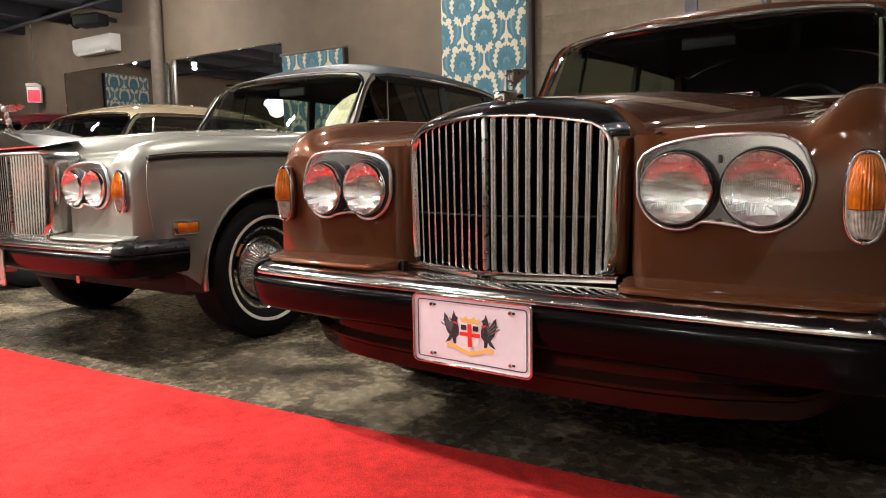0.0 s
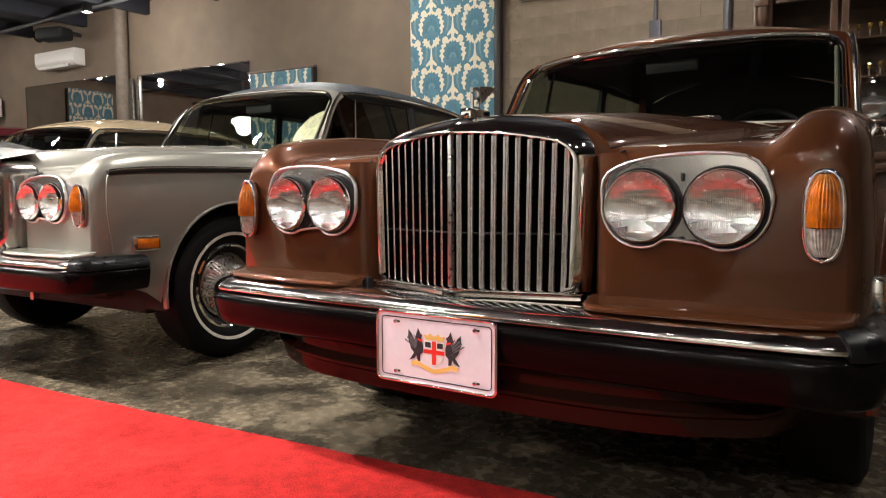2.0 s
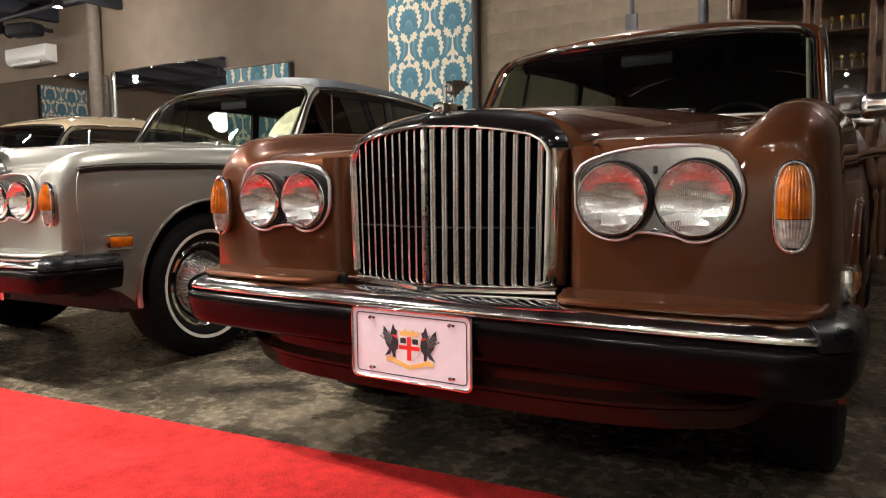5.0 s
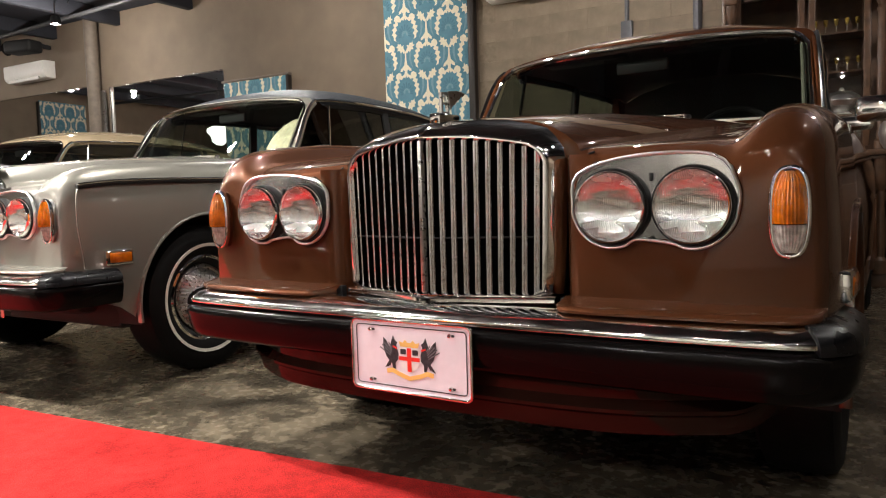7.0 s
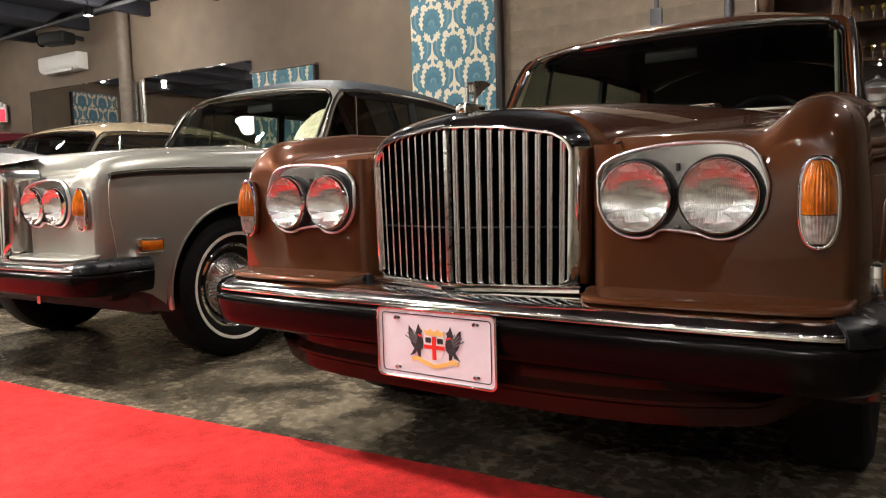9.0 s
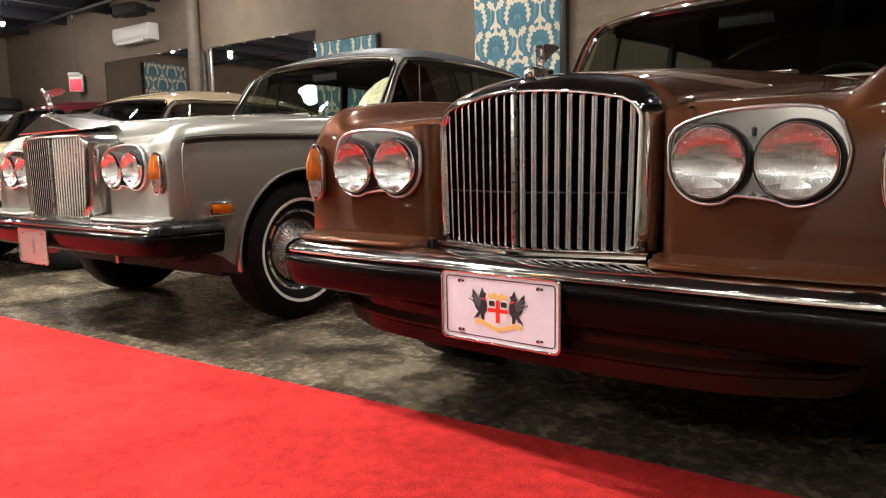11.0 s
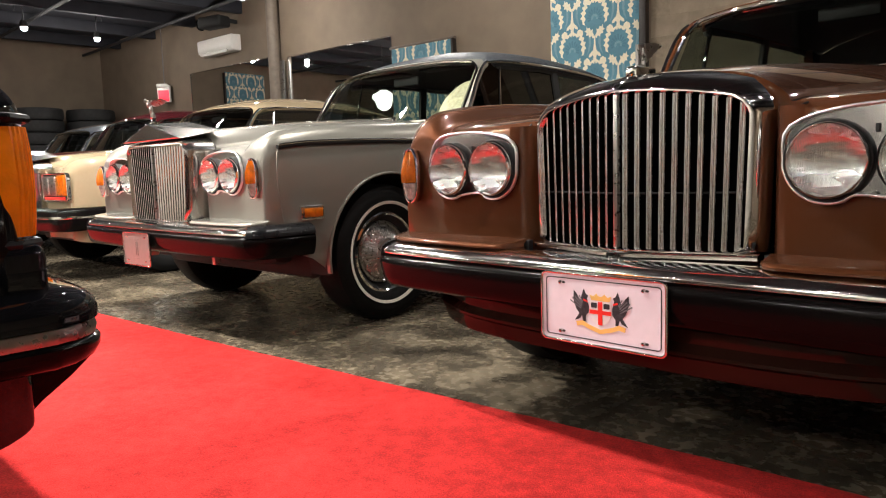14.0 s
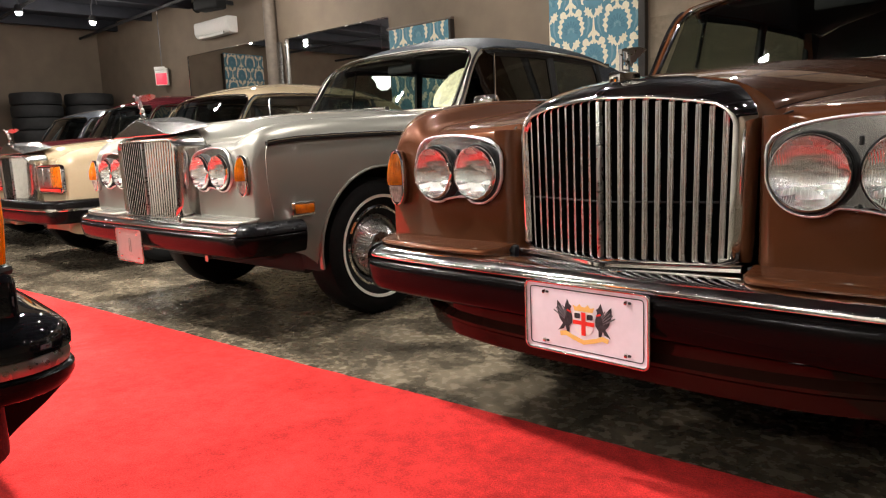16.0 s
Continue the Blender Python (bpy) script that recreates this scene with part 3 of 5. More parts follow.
def build_saloon(name, label, paint, roof_mat, m, front=None, glass="darkglass", whitewall=True, cut_away=False):
    car = thing(name, label, "car", m)
    part("body", saloon_body(cut_away), [paint, M["interior"]], car)
    # roof skin with rounded edges
    rows = []
    for y in [1.78, 1.80, 1.84, 1.90, 1.98, 2.08, 2.2, 2.35, 2.5, 2.75, 3.0, 3.25, 3.5]:
        w, e, c = roof_points(y)
        half = [(w - .004, e - .040), (w + .004, e - .022)]
        for k in range(13):
            u = 1 - (k / 12) ** 1.5
            half.append((w * u, c - (c - e) * u ** 3.0))
        bow = lambda x, yy: yy + (.078 * (x / w) ** 2) * max(0, (2.5 - yy) / .6)
        rows.append([(-x, bow(x, y), z) for x, z in half] + [(x, bow(x, y), z) for x, z in half[-2::-1]])
    v, f = grid(rows)
    lining = [[(x * .985, y + .01, z - .022) for x, y, z in r] for r in rows]
    part("headlining", mesh_of("headlining", *grid(lining), 50), M["interior"], car)
    roof = part("roof", mesh_of("roof", v, f, 50), roof_mat, car)
    solid = roof.modifiers.new("thickness", "SOLIDIFY")
    solid.thickness, solid.offset = 0.014, -1
    # rear quarter: pillars and backlight
    for s in (-1, 1):
        out = [(3.30, 1.40), (3.50, 1.395), (3.68, 1.36), (3.86, 1.25), (4.10, 1.05), (4.16, .985), (3.62, .985), (3.42, 1.21)]
        verts = []
        for d in (0.0, -0.05):
            for y, z in out:
                t = (z - .985) / .43
                verts.append((s * (.690 - .052 * t + d), y, z))
        n = len(out)
        faces = [tuple(range(n)), tuple(range(n, 2 * n))[::-1]] + [(i, (i + 1) % n, n + (i + 1) % n, n + i) for i in range(n)]
        part("rear_pillar", mesh_of("rear_pillar", verts, faces, 40), roof_mat, car)
        # windscreen pillar, window rails and posts
        a_path = spline([(s * .752, 1.57, .985), (s * .738, 1.665, 1.12), (s * .722, 1.755, 1.27), (s * .709, 1.822, 1.350), (s * .700, 1.88, 1.388)], 5)
        part("windscreen_pillar", sweep("windscreen_pillar", rounded(.018, .036, .008, 3), a_path, up=(0, 1, 0)), paint, car)
        part("pillar_trim", tube("pillar_trim", [Vector(p) + Vector((s * .014, -.012, .010)) for p in a_path], .0105, 8, up=(0, 1, 0)), M["bumper_chrome"], car)
        gutter = spline([(s * .698, 1.88, 1.398), (s * .701, 2.1, 1.418), (s * .688, 2.6, 1.426), (s * .660, 3.2, 1.412), (s * .636, 3.55, 1.372)], 5)
        part("rain_gutter", tube("rain_gutter", gutter, .009, 6), M["chrome"], car)
        for y0, y1, w in ((2.72, 2.70, .07), (3.44, 3.36, .05)):
            part("door_post", sweep("door_post", rounded(w, .03, .008, 2), [(s * side_x(y0, 0), y0, .985), (s * side_x(y0, .55), (y0 + y1) / 2, 1.22), (s * side_x(y1, 1), y1, 1.41)], up=(1, 0, 0)), M["dark"], car)
        part("quarter_window_bar", tube("quarter_window_bar", [(s * side_x(1.98, 0), 1.98, .99), (s * side_x(2.01, .5), 2.01, 1.2), (s * side_x(2.04, .98), 2.04, 1.40)], .009, 6), M["chrome"], car)
        part("window_sill_trim", tube("window_sill_trim", spline([(s * .740, 1.62, 1.003), (s * .728, 2.3, 1.003), (s * .708, 3.0, .998), (s * .690, 3.7, .99)], 5), .010, 6), M["chrome"], car)
        rows = [[(s * side_x(y, t), y + .26 * t * max(0, (2.05 - y) / .45), .99 + .415 * t) for t in (0, .5, 1)] for y in (1.64, 1.85, 2.05, 2.5, 3.0, 3.45, 3.6)]
        v, f = grid(rows)
        # dark view put into the +x pane's tint; the other side stays clear
        g = part("side_glass", mesh_of("side_glass", v, f, 60), M["dimmed_pane" if glass == "glass" and s > 0 else glass], car)
        g.visible_shadow = False
    # windscreen: a bowed pane in a frame with rounded corners
    def at_screen(u, t, off=0.0):
        return (u * (.736 - .040 * t), 1.47 + .300 * t + .120 * u * u * (1 - .3 * t) - off, 1.030 + .405 * t - .034 * u ** 4 * t)

    v, f = grid([[at_screen(-1 + i / 8, k / 6) for k in range(7)] for i in range(17)])
    g = part("windscreen", mesh_of("windscreen", v, f, 60), M[glass], car)
    g.visible_shadow = False
    inner, outer = [], []
    for cu, ct, a0 in ((.985, .975, 0), (-.985, .975, 90), (-.985, .012, 180), (.985, .012, 270)):
        ru, rt = (.115, .20) if ct > .5 else (.05, .08)
        su, st = math.copysign(1, cu), 1 if ct > .5 else -1
        for k in range(9):
            a = radians(a0 + 90 * k / 8)
            inner.append((cu - su * ru + ru * math.cos(a), ct - st * rt + rt * math.sin(a)))
            q = ru * .35
            outer.append((1.012 * su - su * q + q * math.cos(a), (1.03 if st > 0 else -.03) - st * rt * .35 + rt * .35 * math.sin(a)))

    loop_in, loop_out = [], []
    for i in range(len(inner)):
        (a, b), (a2, b2) = inner[i], inner[(i + 1) % len(inner)]
        (c, d), (c2, d2) = outer[i], outer[(i + 1) % len(inner)]
        n = max(1, int(abs(a2 - a) / .12 + abs(b2 - b) / .2))
        for k in range(n):
            q = k / n
            loop_in.append(at_screen(a + (a2 - a) * q, b + (b2 - b) * q, .008))
            loop_out.append(at_screen(c + (c2 - c) * q, d + (d2 - d) * q, .004))
    part("windscreen_frame", mesh_of("windscreen_frame", *grid([loop_in, loop_out], close_u=True), 60), paint, car)
    part("windscreen_trim", tube("windscreen_trim", [Vector(p) + Vector((0, -.004, .002)) for p in loop_in], .009, 6, closed=True, up=(0, 1, 0)), M["chrome"], car)
    for s in (1,):
        lining = [Vector(at_screen(s * .945, .04 + .13 * k, -.035)) for k in range(7)]
        part("pillar_lining", sweep("pillar_lining", rounded(.014, .05, .006, 2), lining, up=(0, 1, 0)), M["pale_lining"], car, "pale cloth pillar lining")
    rows = []
    for y in (3.52, 3.75, 4.0, 4.16):
        w, e, c = roof_points(y)
        rows.append([(u * (w - .05), y + .03 * (1 - u * u), c - .03 + (e - c) * u * u) for u in (-1, -.5, 0, .5, 1)])
    v, f = grid(rows)
    # dark-glazed cars: tint near black, to hide the lit wall behind
    g = part("rear_window", mesh_of("rear_window", v, f, 60), M["dimmed_pane" if glass == "darkglass" else glass], car)
    g.visible_shadow = False
    # cabin: dashboard, steering wheel, seats, mirror
    part("dashboard", box("dashboard", (1.30, .34, .20), (0, 1.84, .93), .05, 3), M["interior"], car)
    part("steering_wheel", sweep("steering_wheel", ring(.013, 8), [(.34 + .19 * math.cos(a), 2.12 + .10 * math.sin(a), .99 + .165 * math.sin(a)) for a in [2 * math.pi * k / 28 for k in range(28)]], up=(0, .8, -.5), closed=True), M["dark"], car)
    for s in (-1, 1):
        part("front_seat", box("front_seat", (.54, .16, .48), (s * .33, 2.72, .86), .06, 3), M["interior"], car)
        part("sun_visor", box("sun_visor", (.42, .12, .02), (s * .30, 1.95, 1.415), .008), M["interior"], car)
    part("rear_seat", box("rear_seat", (1.2, .2, .44), (0, 3.72, .86), .07, 3), M["interior"], car)
    # unseen sheet, added to keep the bright wall out of the cabin view
    if glass == "darkglass":
        part("rear_blocker", plate_of("rear_blocker", [(-.64, .86), (.64, .86), (.60, 1.375), (.48, 1.435), (.26, 1.492), (0, 1.508), (-.26, 1.492), (-.48, 1.435), (-.60, 1.375)], .02), M["interior"], car, at=Matrix.Translation((0, 3.46, 0)))
    part("rear_view_mirror", box("rear_view_mirror", (.24, .03, .06), (0, 1.86, 1.345), .012), M["dark"], car)
    # wheels
    for s in (-1, 1):
        for y in (AXLE_F, AXLE_R):
            wheel(car, s, y, paint, whitewall)
    # wheel arch lips and sills
    for s in (-1, 1):
        for c, Rr in ((AXLE_F, .415), (AXLE_R, .39)):
            pts = []
            for k in range(25):
                a = radians(-8 + 196 * k / 24)
                pts.append((s * .893, c + Rr * math.cos(a), HUB_Z + Rr * math.sin(a)))
            part("arch_lip", sweep("arch_lip", rounded(.014, .03, .006, 2), pts, up=(1, 0, 0)), paint, car)
            well = []
            for k in range(17):
                a = radians(-10 + 200 * k / 16)
                well.append([(s * x, c + (Rr - .004) * math.cos(a), HUB_Z + (Rr - .004) * math.sin(a)) for x in (.885, .55)])
            v, f = grid(well)
            part("wheel_housing", mesh_of("wheel_housing", v, f, 60), M["dark"], car)
    part("underbody", box("underbody", (1.50, 4.4, .14), (0, 2.6, .28), .05), M["dark"], car)
    part("crossmember", box("crossmember", (1.2, .9, .16), (0, .75, .36), .05), M["dark"], car)
    return car


def wheel(car, s, y, paint, whitewall=True):
    at = Matrix.Translation((s * .775, y, HUB_Z)) @ pose(0, 0, 0, 0, 0, 0 if s > 0 else 180)
    hub = part("wheel", lathe("wheel", [(.20, -.05), (.205, .058), (.215, .064), (.205, .070), (.185, .060), (.165, .030), (.150, .024)], 40, "x"), M["dark"], car, at=at)
    prof = [(.205, -.085), (.26, -.100), (.315, -.100), (.345, -.085), (.355, -.055), (.356, 0), (.355, .055), (.345, .088), (.322, .100), (.290, .104), (.255, .098), (.225, .086), (.205, .066)]
    part("tyre", lathe("tyre", prof, 56, "x"), M["tyre"], hub)
    if whitewall:
        part("whitewall", lathe("whitewall", [(.269, .101), (.269, .1055), (.254, .1020), (.254, .096)], 56, "x"), M["whitewall"], hub, "white sidewall stripe")
    part("rim_ring", lathe("rim_ring", [(.212, .060), (.214, .074), (.204, .079), (.196, .072), (.192, .050)], 48, "x"), M["chrome"], hub)
    cap = [(.165, .030), (.162, .044), (.150, .050), (.142, .046), (.120, .060), (.075, .082), (.070, .088), (.055, .092), (0.0001, .094)]
    part("hub_cap", fluted_cap(cap), M["brushed"], hub, "fluted steel hub cap")


def fluted_cap(prof, n=96):
    rows = []
    for k in range(n):
        a = 2 * math.pi * k / n
        r2 = []
        for r, h in prof:
            dent = 0.004 * (k % 2) if .07 < r < .145 else 0
            r2.append((h - dent, r * math.cos(a), r * math.sin(a)))
        rows.append(r2)
    v, f = grid(rows, close_v=True)
    return mesh_of("hub_cap", v, f, 25)


BROWN_AT = pose(0, 0, 0)
SILVER_AT = pose(-2.71, 0.02, 0, 0, 0, 2.1)
brown_car = build_saloon("saloon_car", "glossy brown classic saloon with a tall chrome radiator grille", M["brown"], M["brown"], BROWN_AT, glass="darkglass", whitewall=False, cut_away=True)
silver_car = build_saloon("saloon_car", "silver classic saloon with a slate vinyl roof and whitewall tyres", M["silver"], M["vinyl"], SILVER_AT, glass="glass", cut_away=True)

# ---- fronts: grilles, lamps, bumpers ----
def vee(x, half, depth):
    return depth * abs(x) / half


def lamp_outline(cx0, cx1, z, r, top, n=14):
    """Figure of two round lamps under one arched brow; runs round the shape."""
    pts = []
    for k in range(n + 1):                       # inner lamp, lower half
        a = radians(180 + 128 * k / n)
        pts.append((cx0 + r * math.cos(a), z + r * math.sin(a)))
    for k in range(n + 1):                       # outer lamp, lower half
        a = radians(232 + 128 * k / n)
        pts.append((cx1 + r * math.cos(a), z + r * math.sin(a)))
    pts += [(cx1 + r * 0.99, z + top * .35), (cx1 + r * .86, z + top * .72), (cx1 + r * .45, z + top * .94), ((cx0 + cx1) / 2 + .04, z + top),
            ((cx0 + cx1) / 2 - .04, z + top * .99), (cx0 - r * .45, z + top * .92), (cx0 - r * .86, z + top * .68), (cx0 - r * .99, z + top * .32)]
    return pts


def headlamps(car, s, paint, y=0.078, z=0.738):
    """Twin round headlamps in a bright surround, on one side of the grille."""
    cx0, cx1 = .456, .628
    out = [(s * a, b) for a, b in lamp_outline(cx0, cx1, z, .0895, .110)]
    sur = part("headlamp_surround", plate_of("headlamp_surround", out, .006), M["lamp_panel"], car, "polished bright-metal surround", at=Matrix.Translation((0, y, 0)))
    loop = spline([(a, 0, b) for a, b in out[::2]], 4, closed=True)
    part("surround_trim", sweep("surround_trim", ring(.0036, 10, .0065), [(a, -.008, b) for a, _, b in loop], up=(0, -1, 0), closed=True, smooth=60), M["brushed_bright"], sur)
    for cx in (cx0, cx1):
        at = Matrix.Translation((s * cx, 0, z))
        bowl = [(.0001, -.001)] + [(r, -.001 - 1.5 * r ** 2 - 690 * r ** 4) for r in (.008, .016, .024, .032, .038, .044, .050, .055, .060, .064, .068, .0725)]
        part("headlamp", lathe("headlamp", bowl, 48, "y", 60), M["reflector"], sur, "round sealed-beam headlamp", at=at)
        part("headlamp_ring", lathe("headlamp_ring", [(.0715, -.012), (.073, -.030), (.0755, -.0345), (.0785, -.031), (.0795, -.014), (.080, .0)], 48, "y", 60), M["shell_chrome"], sur, at=at)
        # dark ring stands in for the gap between lamp ring and surround
        part("ring_gap", lathe("ring_gap", [(.080, -.014), (.0835, -.017), (.0855, -.012), (.0855, .0)], 48, "y"), M["dark"], sur, "dark ring standing for the gap round the lamp", at=at)
        part("headlamp_lens", fluted_lens(), M["lensglass"], sur, "fluted clear glass lens", at=at)
    part("centre_badge", box("centre_badge", (.008, .006, .018), (s * (cx0 + cx1) / 2, -.003, z + .062), .002), M["dark"], sur)
    part("centre_screw", lathe("centre_screw", [(.0001, -.012), (.006, -.012), (.009, -.006), (.010, 0)], 12, "y"), M["chrome"], sur, at=Matrix.Translation((s * (cx0 + cx1) / 2, 0, z - .072)))


def fluted_lens():
    rows = []
    n, m = 36, 15
    for i in range(n + 1):
        r = []
        x = -1 + 2 * i / n
        for k in range(m):
            zz = (-1 + 2 * k / (m - 1)) * math.sqrt(max(0.0, 1 - x * x))
            d = math.sqrt(max(0, 1 - .55 * (x * x + zz * zz)))
            flute = .0011 * (i % 2) if zz < .25 else .0
            r.append((x * .0725, -.026 - .014 * (d - .67) / .33 - flute, zz * .0725))
        rows.append(r)
    v, f = grid(rows)
    return mesh_of("headlamp_lens", v, f, 20)


def corner_lamp(car, s, paint, x=.810, y=.070, z=.722):
    """Upright oval lamp at the wing's tip: amber above, clear below, in a chrome bezel."""
    def oval(w, h, n=32):
        pts = []
        for k in range(n):
            a = 2 * math.pi * k / n
            c, q = math.cos(a), math.sin(a)
            pts.append((w * math.copysign(abs(c) ** .72, c), h * math.copysign(abs(q) ** .80, q)))
        return pts
    turn = pose(s * x, y, z, 0, 0, s * 2)
    bez = part("corner_lamp", plate_of("corner_lamp", oval(.035, .088), .075, bevel=0), paint, car, "amber over clear corner lamp in a chrome bezel", at=turn)
    rim = [(a, -.004, b) for a, b in oval(.033, .086)]
    part("bezel", sweep("bezel", rounded(.010, .018, .004, 2), rim, up=(0, -1, 0), closed=True, smooth=60), M["chrome"], bez)

    def lens(z0, z1, dome):
        rows = []
        for i in range(9):
            zz = z0 + (z1 - z0) * i / 8
            w = .0295 * max(0.05, (1 - min(1, abs(zz) / .084) ** 2.4)) ** .42
            r = []
            for k in range(19):
                u = -1 + 2 * k / 18
                flute = .0022 * (k % 2)
                r.append((u * w, -.004 - dome * (1 - u * u * .8) * (1 - .75 * (abs(zz) / .085) ** 2) - flute, zz))
            rows.append(r)
        v, f = grid(rows)
        return mesh_of("lens", v, f, 25)
    part("amber_lens", lens(-.022, .079, .036), M["amber"], bez, "ribbed amber lens")
    part("clear_lens", lens(-.079, -.024, .026), M["clearlens"], bez, "frosted clear lens")
    for zz in (.086, -.086):
        part("screw", lathe("screw", [(.0001, -.018), (.004, -.017), (.005, -.012), (.005, 0)], 10, "y"), M["chrome"], bez, at=Matrix.Translation((0, 0, zz)))


def side_marker(car, s):
    mk = part("side_marker", box("side_marker", (.034, .128, .068), (0, 0, 0), .010), M["chrome"], car, "chrome-framed amber side marker", at=pose(s * .896, .312, .556, 0, 0, s * -4))
    part("amber_lens", box("amber_lens", (.026, .104, .046), (s * .008, .004, 0), .008), M["amber"], mk)


def grille(car, upright, car_paint):
    """Radiator shell with splayed vanes. upright: the temple-shaped kind, else the arched kind."""
    if upright:
        half_t, half_b, z0, zt, zc, depth, count = .305, .280, .522, .893, .893, .012, 12
    else:
        half_t, half_b, z0, zt, zc, depth, count = .287, .279, .534, .876, .912, .083, 10
    base_y = .0 if not upright else -.005
    back = .16 if upright else .20

    def side_x(z):
        return half_b + (half_t - half_b) * (z - z0) / (zt - z0)

    def top_z(x):
        u = min(1, abs(x) / half_t)
        return zc - (zc - zt) * (u ** 2.2)
    shell = thing_part("grille", car)
    # opening outline from bottom centre round to bottom centre
    right = [(.0, z0), (half_b - .02, z0), (half_b, z0 + .012)]
    right += [(side_x(z0 + (zt - z0) * k / 6), z0 + (zt - z0) * k / 6) for k in range(1, 6)]
    right += [(half_t - .001, zt - .030), (half_t - .006, zt - .016), (half_t - .016, zt - .004)] + [(half_t * u, top_z(half_t * u)) for u in (.88, .75, .6, .45, .3, .15, .05)]
    path = right + [(0, zc)] + [(-x, z) for x, z in right[::-1][:-1]]
    n = len(path)
    rows = []
    for i, (x, z) in enumerate(path):
        a, b = path[(i - 1) % n], path[(i + 1) % n]
        t = Vector((b[0] - a[0], b[1] - a[1])).normalized()
        nx, nz = t.y, -t.x
        yy = base_y + vee(x, half_t, depth)
        up = max(0.0, nz)
        down = max(0.0, -nz)
        prof = [(-.003, .022), (.0, .002), (.003, -.004), (.008, -.0045), (.016, .002), (.025, .012), (.033, .028)]
        if not upright:
            broad = [(-.003, .022), (.0, .002), (.004, -.004), (.012, -.003), (.024, .008), (.035, .026), (.041, .050)]
            prof = [(a + (c - a) * (1 - up), b + (e - b) * (1 - up)) for (a, b), (c, e) in zip(prof, broad)]
        row = [(x + nx * o, yy + d, z + nz * o) for o, d in prof]
        if down > .5:
            row = [(x + nx * o * .6, yy + dd, z + nz * o * .6) for o, dd in prof] + [(x + nx * .022, yy + .05, z + nz * .021), (x + nx * .022, back, z + nz * .021)]
        else:
            row += [(x + nx * (.036 + .004 * up if upright else .042), yy + (.07 if not up else .05), z + nz * (.036 + (.008 if not upright else 0) * up ** 3)), (x + nx * (.038 if upright else .043), back, z + nz * (.038 + (.026 if not upright else 0) * up ** 3))]
        rows.append(row)
    v, f = grid(rows, close_v=True)
    part("shell", mesh_of("shell", v, f, 50), M["temple_steel" if upright else "shell_chrome"], shell, "polished chrome radiator shell")
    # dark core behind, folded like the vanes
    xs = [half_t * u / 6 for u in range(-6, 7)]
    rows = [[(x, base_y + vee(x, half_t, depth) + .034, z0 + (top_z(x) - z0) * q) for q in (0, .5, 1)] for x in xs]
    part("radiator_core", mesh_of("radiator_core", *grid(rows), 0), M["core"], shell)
    for s in (-1, 1):
        cheek = [[(s * .402, .0855, z), (s * .388, .0855, z), (s * .370, .088, z), (s * .354, .095, z), (s * .340, .108, z), (s * .334, .150, z)] for z in (.30, .5, .7, .8, .858)]
        part("cheek", mesh_of("cheek", *grid(cheek), 60), car_paint, shell)
    # vanes
    for s in (-1, 1):
        for k in range(count):
            x = s * half_b * (k + .55) / (count + .1)
            lean = (half_t - half_b) * (k + .55) / count * s
            x1 = x + lean
            ztop = top_z(x1) - .002
            yy = base_y + vee(x, half_t, depth) + .004
            ang = radians(49 if not upright else 58) * s
            dep, th = (.0128, .0020) if not upright else (.0150, .0034)
            fx, fy = -math.sin(ang), -math.cos(ang)        # front end leans to the middle
            sx, sy = math.cos(ang), -math.sin(ang)
            # each flank carries two half-round reeds with a sharp valley between
            flank = [(dep * c + dep * .195 * math.cos(q), th * .18 + dep * .15 * math.sin(q)) for c in (.27, .70) for q in [radians(176 - 172 * i / 8) for i in range(9)]]
            if upright:                             # slim blades, rounded across
                flank = [(dep * (.5 - .49 * math.cos(q)), th * (.25 + .75 * math.sin(q))) for q in [radians(8 + 164 * i / 8) for i in range(9)]]
            prof = [(-.001, 0)] + flank + [(dep, 0)] + [(d, -w) for d, w in flank[::-1]]
            bottom = [(x + fx * (dep / 2 - d) + sx * w, yy + .010 + fy * (dep / 2 - d) + sy * w, z0) for d, w in prof]
            top = [(p[0] + lean, p[1], ztop) for p in bottom]
            v, f = grid([bottom, top], close_u=True, cap=True)
            part("vane", mesh_of("vane", v, f, 30 if upright else 48), M["vane_chrome"] if not upright else M["slim_vane"], shell)
    xs = [half_b * 1.12 * u / 8 for u in range(-8, 9)]
    rows = [[(x, base_y + vee(x, half_t, depth) + d, z0 + dz) for d, dz in ((.010, -.004), (-.006, -.006), (-.011, -.011), (-.011, -.019), (-.004, -.024), (.06, -.026))] for x in xs]
    part("grille_base", mesh_of("grille_base", *grid(rows), 40), M["bumper_chrome"], shell)
    part("centre_bar", box("centre_bar", (.012, .018, zc - z0 - .004), (0, base_y + .004, (z0 + zc) / 2), .004), M["brushed"], shell)
    part("tie_rod", tube("tie_rod", [(-half_b, base_y + depth + .026, z0 + .135), (0, base_y + .03, z0 + .135), (half_b, base_y + depth + .026, z0 + .135)], .003, 6), M["dark"], shell)
    if upright:
        # temple roof: sloping front triangle and two roof planes
        a = half_t + .030
        zb, apex = zt + .030, 1.012
        v = [(-a, -.012, zb), (a, -.012, zb), (0.0, -.020, apex), (-a, .22, zb + .045), (a, .22, zb + .045), (0, .22, apex + .015), (-.05, -.019, apex - .012), (.05, -.019, apex - .012)]
        f = [(0, 1, 7, 2, 6), (1, 4, 5, 2, 7), (3, 0, 6, 2, 5), (3, 5, 4), (0, 3, 4, 1)]
        bm = bmesh.new()
        bm.from_mesh(mesh_of("pediment", v, f, 0))
